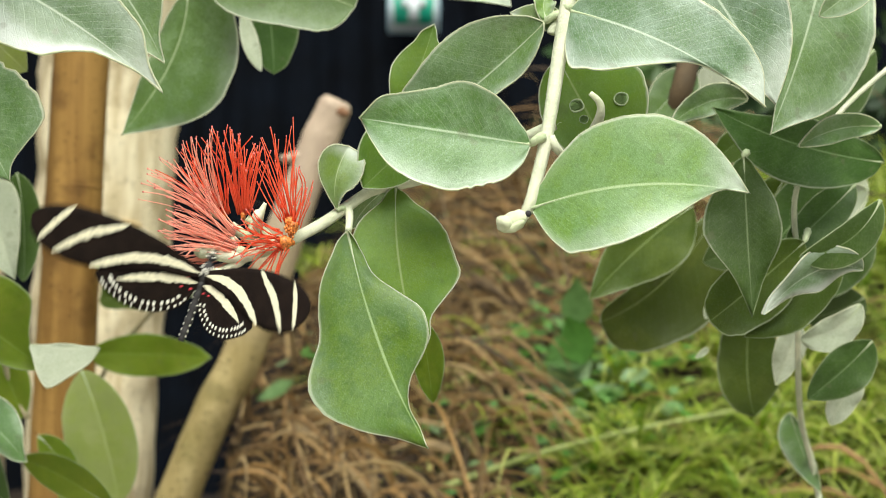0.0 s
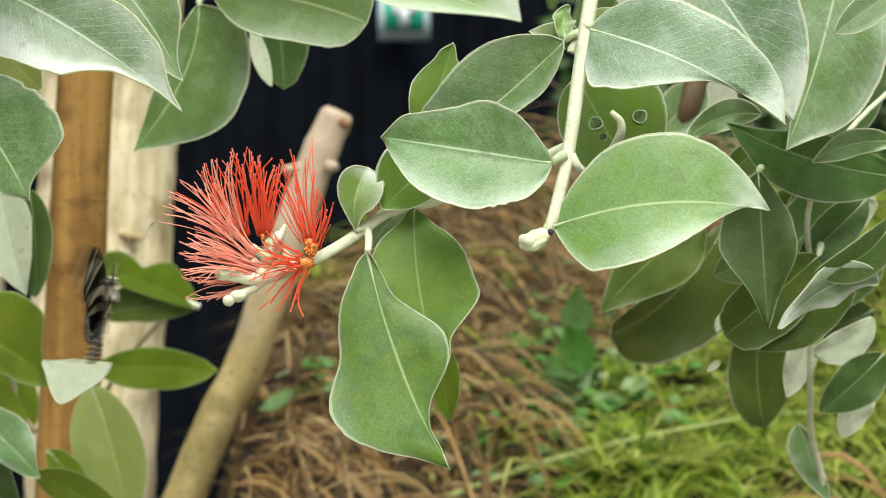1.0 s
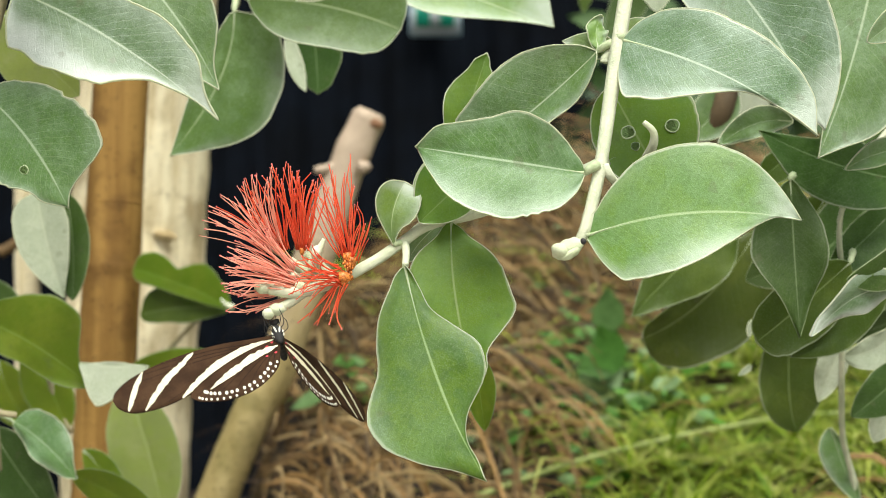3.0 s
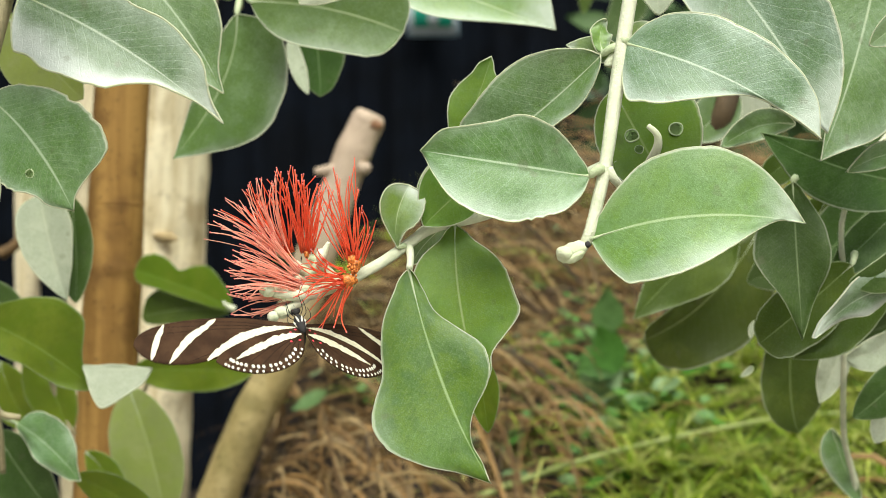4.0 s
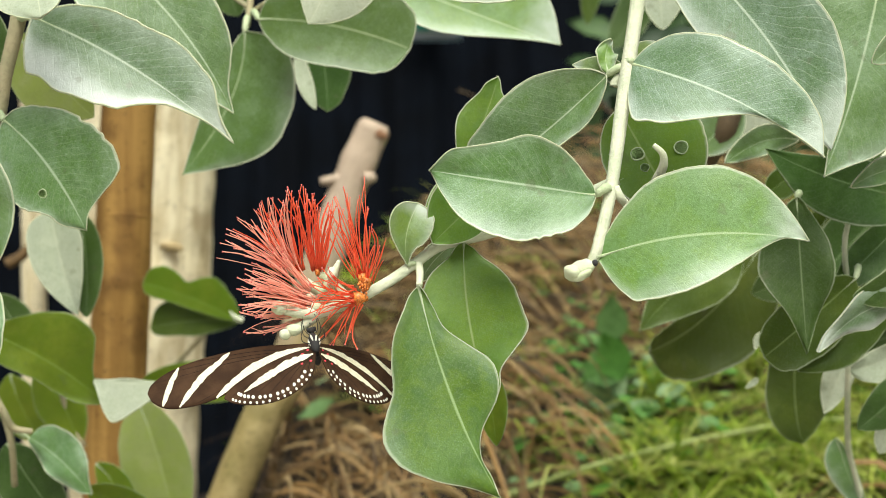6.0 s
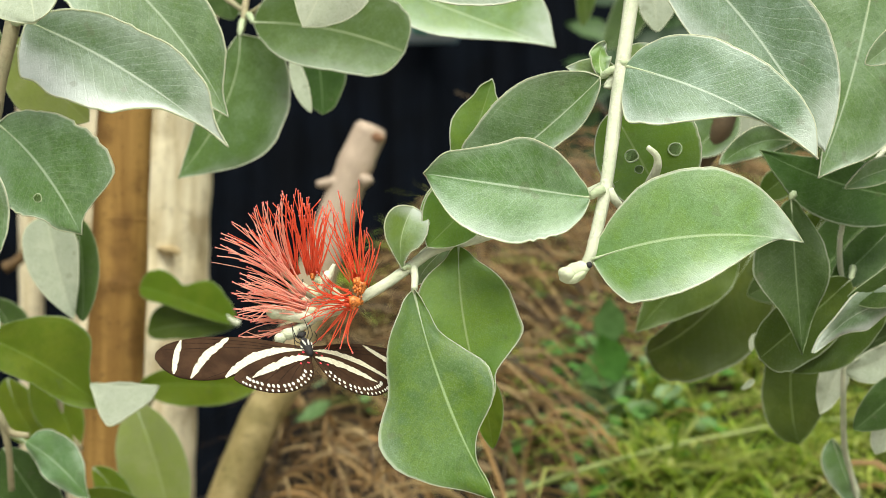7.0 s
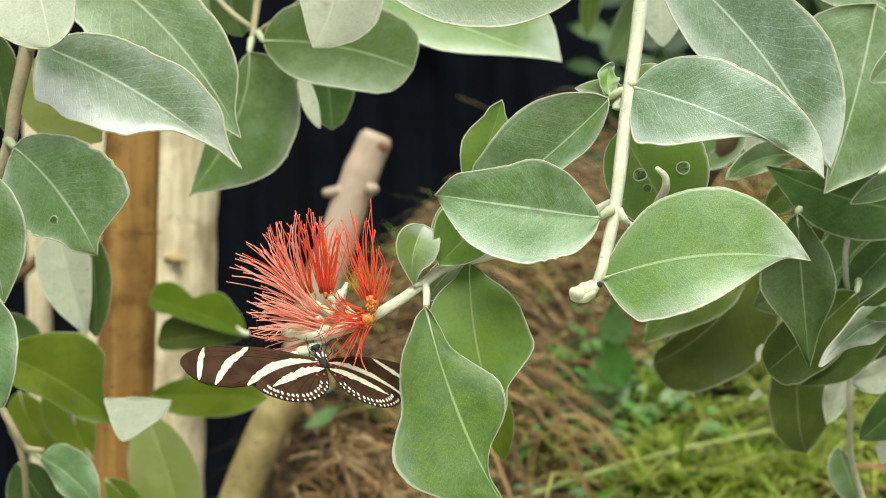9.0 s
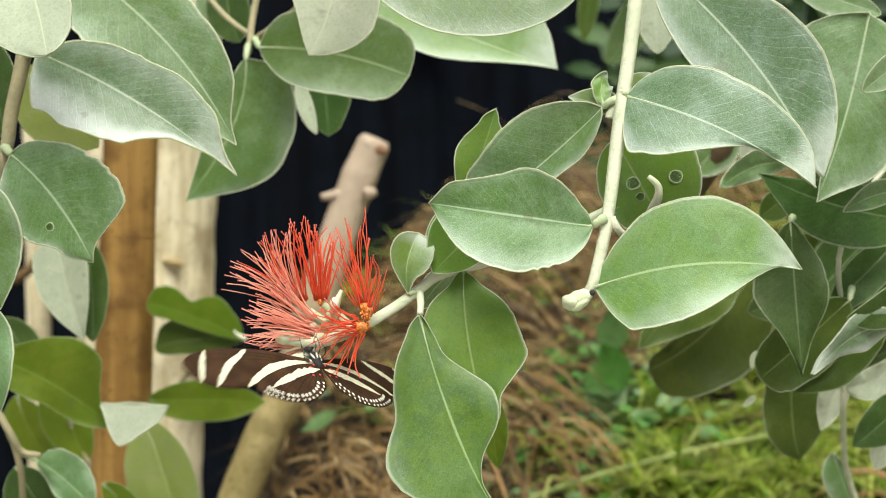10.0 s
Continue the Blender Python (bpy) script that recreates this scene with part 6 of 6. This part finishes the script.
def make_butterfly():
    ob = thing("butterfly", "long-winged black butterfly with cream zebra stripes", "butterfly")
    bm = bmesh.new()
    blob(bm, (0, 0.0005, -0.0006), (0.0015, 0.0032, 0.0016), seg=14, rings=10, rough=0.06)
    thorax = part("thorax", bm, BODY, ob)
    for k in range(8):
        bm = bmesh.new()
        a = k * 0.785 + 0.3
        blob(bm, (0.0014 * math.cos(a), 0.0008 + 0.0007 * math.sin(3 * a), -0.0006 + 0.0015 * math.sin(a)), (0.00030, 0.0013, 0.00030), Euler((0, 0, 0.35 * math.sin(2 * a))), seg=8, rings=5)
        part("streak", bm, WHITE_SPOT, thorax, "cream streak")
    bm = bmesh.new()
    blob(bm, (0, 0.0045, -0.0008), (0.0009, 0.0010, 0.0009), seg=12, rings=8)
    head = part("head", bm, BODY, ob)
    for s in (1, -1):
        bm = bmesh.new()
        blob(bm, (s * 0.0008, 0.0048, -0.0008), (0.0006, 0.0007, 0.0007), seg=10, rings=7)
        part("eye", bm, BODY, head)
        bm = bmesh.new()
        tube(bm, smooth_line([(s * 0.0005, 0.0060, -0.0003), (s * 0.0030, 0.0120, 0.0006), (s * 0.0058, 0.0190, 0.0004), (s * 0.0070, 0.0225, 0.0002)], 16), [0.00007] * 14 + [0.00013, 0.00018, 0.0001], 6)
        part("antenna", bm, BODY, head)
        for y, (dx, dy, dz) in ((0.0026, (0.0010, 0.0040, -0.0034)), (0.0012, (0.0016, 0.0034, -0.0040)), (-0.0004, (0.0022, 0.0016, -0.0042))):
            bm = bmesh.new()
            b = Vector((s * 0.0009, y, -0.0018))
            tube(bm, smooth_line([b, b + Vector((s * dx * 0.9, dy * 0.3, dz * 0.2)), b + Vector((s * dx, dy * 0.7, dz * 0.65)), b + Vector((s * dx * 0.8, dy, dz))], 10), (0.00014, 0.00008), 5)
            part("leg", bm, BODY, ob)
        for k, r in ((0, 0.0004), (1, 0.0003)):
            bm = bmesh.new()
            blob(bm, (s * (0.0004 + 0.0005 * k), 0.0058 - 0.0011 * k, 0.0002), (r, r, r), seg=7, rings=5)
            part("spot", bm, WHITE_SPOT, head)
    bm = bmesh.new()
    blob(bm, (0, 0.0066, -0.0018), (0.0002, 0.0010, 0.0002), seg=6, rings=5)
    part("proboscis", bm, BODY, head)
    bm = bmesh.new()
    line = smooth_line([(0, -0.002, -0.0006), (0, -0.007, -0.0010), (0, -0.013, -0.0012), (0, -0.0180, -0.0010)], 20)
    tube(bm, line, [0.0011 + 0.0002 * math.sin(i * 1.6) - 0.0006 * abs(i / 20 - 0.4) ** 1.3 for i in range(21)], 12)
    belly = part("abdomen", bm, BODY, ob)
    for i in range(2, 19, 2):
        for s in (1, -1):
            bm = bmesh.new()
            p = line[i]
            blob(bm, (s * 0.0009, p.y, p.z + 0.0003), (0.00022, 0.0003, 0.00045), seg=6, rings=4)
            part("spot", bm, WHITE_SPOT, belly)
    return ob, belly, make_wing(ob, 1, True), make_wing(ob, 1, False), make_wing(ob, -1, True), make_wing(ob, -1, False)


butterfly, abdomen, fore_right, hind_right, fore_left, hind_left = make_butterfly()


def motions():
    walk(butterfly, [
        (0, pose(-0.0454, 0.4050, 0.5851, 77.8, 17.2, -16.1)),
        (0.1, pose(-0.0532, 0.4050, 0.5843, 76.6, 1.6, -8.5)),
        (0.2, pose(-0.0626, 0.4050, 0.5779, 70.5, 6.1, 2.6)),
        (0.3, pose(-0.0639, 0.4050, 0.5679, 78.8, 6.4, -2.6)),
        (0.4, pose(-0.0703, 0.4050, 0.5707, 81.6, 13.1, -2.6)),
        (0.5, pose(-0.0676, 0.4050, 0.5752, 67.0, 24.1, -10.2)),
        (0.6, pose(-0.0726, 0.4050, 0.5799, 72.4, 10.1, -3.9)),
        (0.7, pose(-0.0723, 0.4050, 0.5834, 80.0, 38.0, -8.0)),
        (0.8, pose(-0.0688, 0.4050, 0.5778, 72.7, 23.5, -6.8)),
        (0.9, pose(-0.0802, 0.4050, 0.5859, 80.0, 34.0, -8.0)),
        (1, pose(-0.0763, 0.4050, 0.5837, 74.6, 10.6, 3.0)),
        (1.033, pose(-0.0702, 0.4073, 0.5832, 74.4, -4.0, -51.8)),
        (1.067, pose(-0.0640, 0.4097, 0.5827, 86.5, -12.4, -108.2)),
        (1.1, pose(-0.0579, 0.4120, 0.5823, 100.2, -6.9, -165.2)),
        (1.2, pose(-0.0517, 0.4120, 0.5788, 104.6, -6.7, -165.2)),
        (1.3, pose(-0.0556, 0.4120, 0.5809, 120.5, 17.1, -157.5)),
        (1.4, pose(-0.0557, 0.4120, 0.5782, 121.3, 17.3, -159.7)),
        (1.5, pose(-0.0471, 0.4120, 0.5742, 126.8, 19.4, -161.4)),
        (1.6, pose(-0.0453, 0.4120, 0.5748, 125.4, 10.5, -171.1)),
        (1.7, pose(-0.0442, 0.4120, 0.5745, 129.6, 18.4, -166.6)),
        (1.8, pose(-0.0445, 0.4120, 0.5750, 129.5, 19.3, -166.6)),
        (1.9, pose(-0.0436, 0.4120, 0.5762, 132.6, 18.3, -171.7)),
        (2, pose(-0.0431, 0.4120, 0.5757, 130.1, 12.6, -175.2)),
        (2.1, pose(-0.0413, 0.4120, 0.5742, 131.3, 11.0, -176.7)),
        (2.2, pose(-0.0413, 0.4120, 0.5753, 126.9, 8.6, -176.0)),
        (2.3, pose(-0.0414, 0.4120, 0.5764, 129.9, 17.8, -168.8)),
        (2.4, pose(-0.0410, 0.4120, 0.5776, 131.0, 20.5, -167.1)),
        (2.5, pose(-0.0404, 0.4120, 0.5763, 132.0, 19.7, -169.3)),
        (2.6, pose(-0.0404, 0.4120, 0.5768, 131.4, 21.8, -166.5)),
        (2.7, pose(-0.0426, 0.4120, 0.5755, 131.9, 19.7, -169.3)),
        (3.8, pose(-0.0383, 0.4120, 0.5780, 129.5, 15.0, -173.2)),
        (3.9, pose(-0.0371, 0.4120, 0.5787, 129.2, 15.7, -170.7)),
        (4, pose(-0.0382, 0.4120, 0.5792, 128.7, 17.0, -168.7)),
        (4.2, pose(-0.0377, 0.4120, 0.5805, 130.8, 20.2, -166.8)),
        (4.4, pose(-0.0380, 0.4120, 0.5800, 131.2, 20.5, -167.4)),
        (4.6, pose(-0.0377, 0.4120, 0.5786, 130.2, 18.8, -168.7)),
        (5, pose(-0.0377, 0.4120, 0.5789, 129.6, 18.7, -168.1)),
        (5.3, pose(-0.0381, 0.4120, 0.5809, 131.0, 21.2, -165.9)),
        (5.5, pose(-0.0382, 0.4120, 0.5813, 130.4, 20.8, -166.1)),
        (5.7, pose(-0.0373, 0.4120, 0.5799, 127.6, 10.9, -174.6)),
        (6.8, pose(-0.0383, 0.4120, 0.5786, 129.1, 19.0, -166.4)),
        (7, pose(-0.0381, 0.4120, 0.5788, 128.3, 18.7, -166.0)),
        (7.2, pose(-0.0383, 0.4120, 0.5785, 129.2, 20.5, -164.4)),
        (7.4, pose(-0.0364, 0.4120, 0.5800, 127.4, 12.0, -173.1)),
        (7.6, pose(-0.0374, 0.4120, 0.5805, 126.1, 8.0, -175.8)),
        (8, pose(-0.0388, 0.4120, 0.5803, 129.8, 20.4, -164.6)),
        (8.5, pose(-0.0382, 0.4120, 0.5783, 128.9, 20.8, -163.5)),
        (9, pose(-0.0382, 0.4120, 0.5810, 128.6, 19.4, -165.1)),
        (9.5, pose(-0.0393, 0.4120, 0.5791, 130.1, 16.7, -170.6)),
        (9.7, pose(-0.0366, 0.4120, 0.5824, 125.1, 9.2, -174.7)),
        (10, pose(-0.0380, 0.4120, 0.5827, 129.8, 22.1, -161.7)),
    ])
    right = [
        (0, 33), (0.1, 26), (0.2, 10), (0.3, 44), (0.4, 39), (0.5, 78), (0.6, 78), (0.7, 14),
        (0.8, 81), (0.9, 12), (1, 82), (1.1, 45), (1.2, 30), (1.3, 14), (1.4, 49), (1.5, 40),
        (1.6, 12), (1.7, -36), (1.8, -37), (1.9, -13), (2, 9), (2.1, 10), (2.2, 9), (2.3, -33),
        (2.4, -36), (2.5, -44), (2.6, -33), (2.7, -21), (3.8, 21), (3.9, -7), (4, -22), (4.2, -34),
        (4.4, -36), (4.6, -23), (5, -18), (5.3, -38), (5.5, -30), (5.7, 3), (6.8, -20), (7, -31),
        (7.2, -28), (7.4, 10), (7.6, 12), (8, -40), (8.5, -25), (9, -36), (9.5, 22), (9.7, 14),
        (10, -38)]
    left = [
        (0, 40), (0.1, 67), (0.2, 90), (0.3, 69), (0.4, 77), (0.5, 70), (0.6, 79), (0.7, 84),
        (0.8, 73), (0.9, 86), (1, 90), (1.1, 80), (1.2, 81), (1.3, 76), (1.4, 65), (1.5, 64),
        (1.6, 75), (1.7, 69), (1.8, 70), (1.9, 75), (2, 79), (2.1, 69), (2.2, 63), (2.3, 39),
        (2.4, 41), (2.5, 38), (2.6, 44), (2.7, 69), (3.8, 54), (3.9, 50), (4, 44), (4.2, 44),
        (4.4, 43), (4.6, 47), (5, 50), (5.3, 45), (5.5, 50), (5.7, 49), (6.8, 50), (7, 42),
        (7.2, 48), (7.4, 52), (7.6, 42), (8, 38), (8.5, 50), (9, 45), (9.5, 82), (9.7, 46),
        (10, 48)]
    for wing, side, angles in ((fore_right, -1, right), (hind_right, -1, right), (fore_left, 1, left), (hind_left, 1, left)):
        walk(wing, [(t, pose(0, 0, 0, 0, side * a, 0)) for t, a in angles])
    walk(abdomen, [(0, pose(0, 0, 0)), (0.9, pose(0, 0, 0)), (1.1, pose(0, 0, 0, -50, 0, 0)), (1.3, pose(0, 0, 0, -112, 0, 0)), (10, pose(0, 0, 0, -112, 0, 0))])
    walk(flowering_twig, [
        (0, pose(-0.00006, 0, 0.00214)),
        (0.5, pose(-0.00035, 0, 0.00211)),
        (1, pose(-0.00074, 0, 0.00147)),
        (1.5, pose(-0.00051, 0, -0.00097)),
        (2, pose(-0.00026, 0, -0.00040)),
        (2.5, pose(0.00019, 0, -0.00007)),
        (4, pose(-0.00011, 0, 0.00011)),
        (4.5, pose(-0.00000, 0, 0.00000)),
        (5, pose(-0.00024, 0, -0.00004)),
        (5.5, pose(-0.00014, 0, 0.00045)),
        (7, pose(0.00000, 0, 0.00021)),
        (7.5, pose(-0.00027, 0, 0.00024)),
        (8, pose(-0.00015, 0, 0.00062)),
        (8.5, pose(0.00011, 0, 0.00067)),
        (9, pose(-0.00020, 0, 0.00088)),
        (9.5, pose(-0.00024, 0, 0.00063)),
        (10, pose(-0.00010, 0, 0.00085)),
    ])


motions()
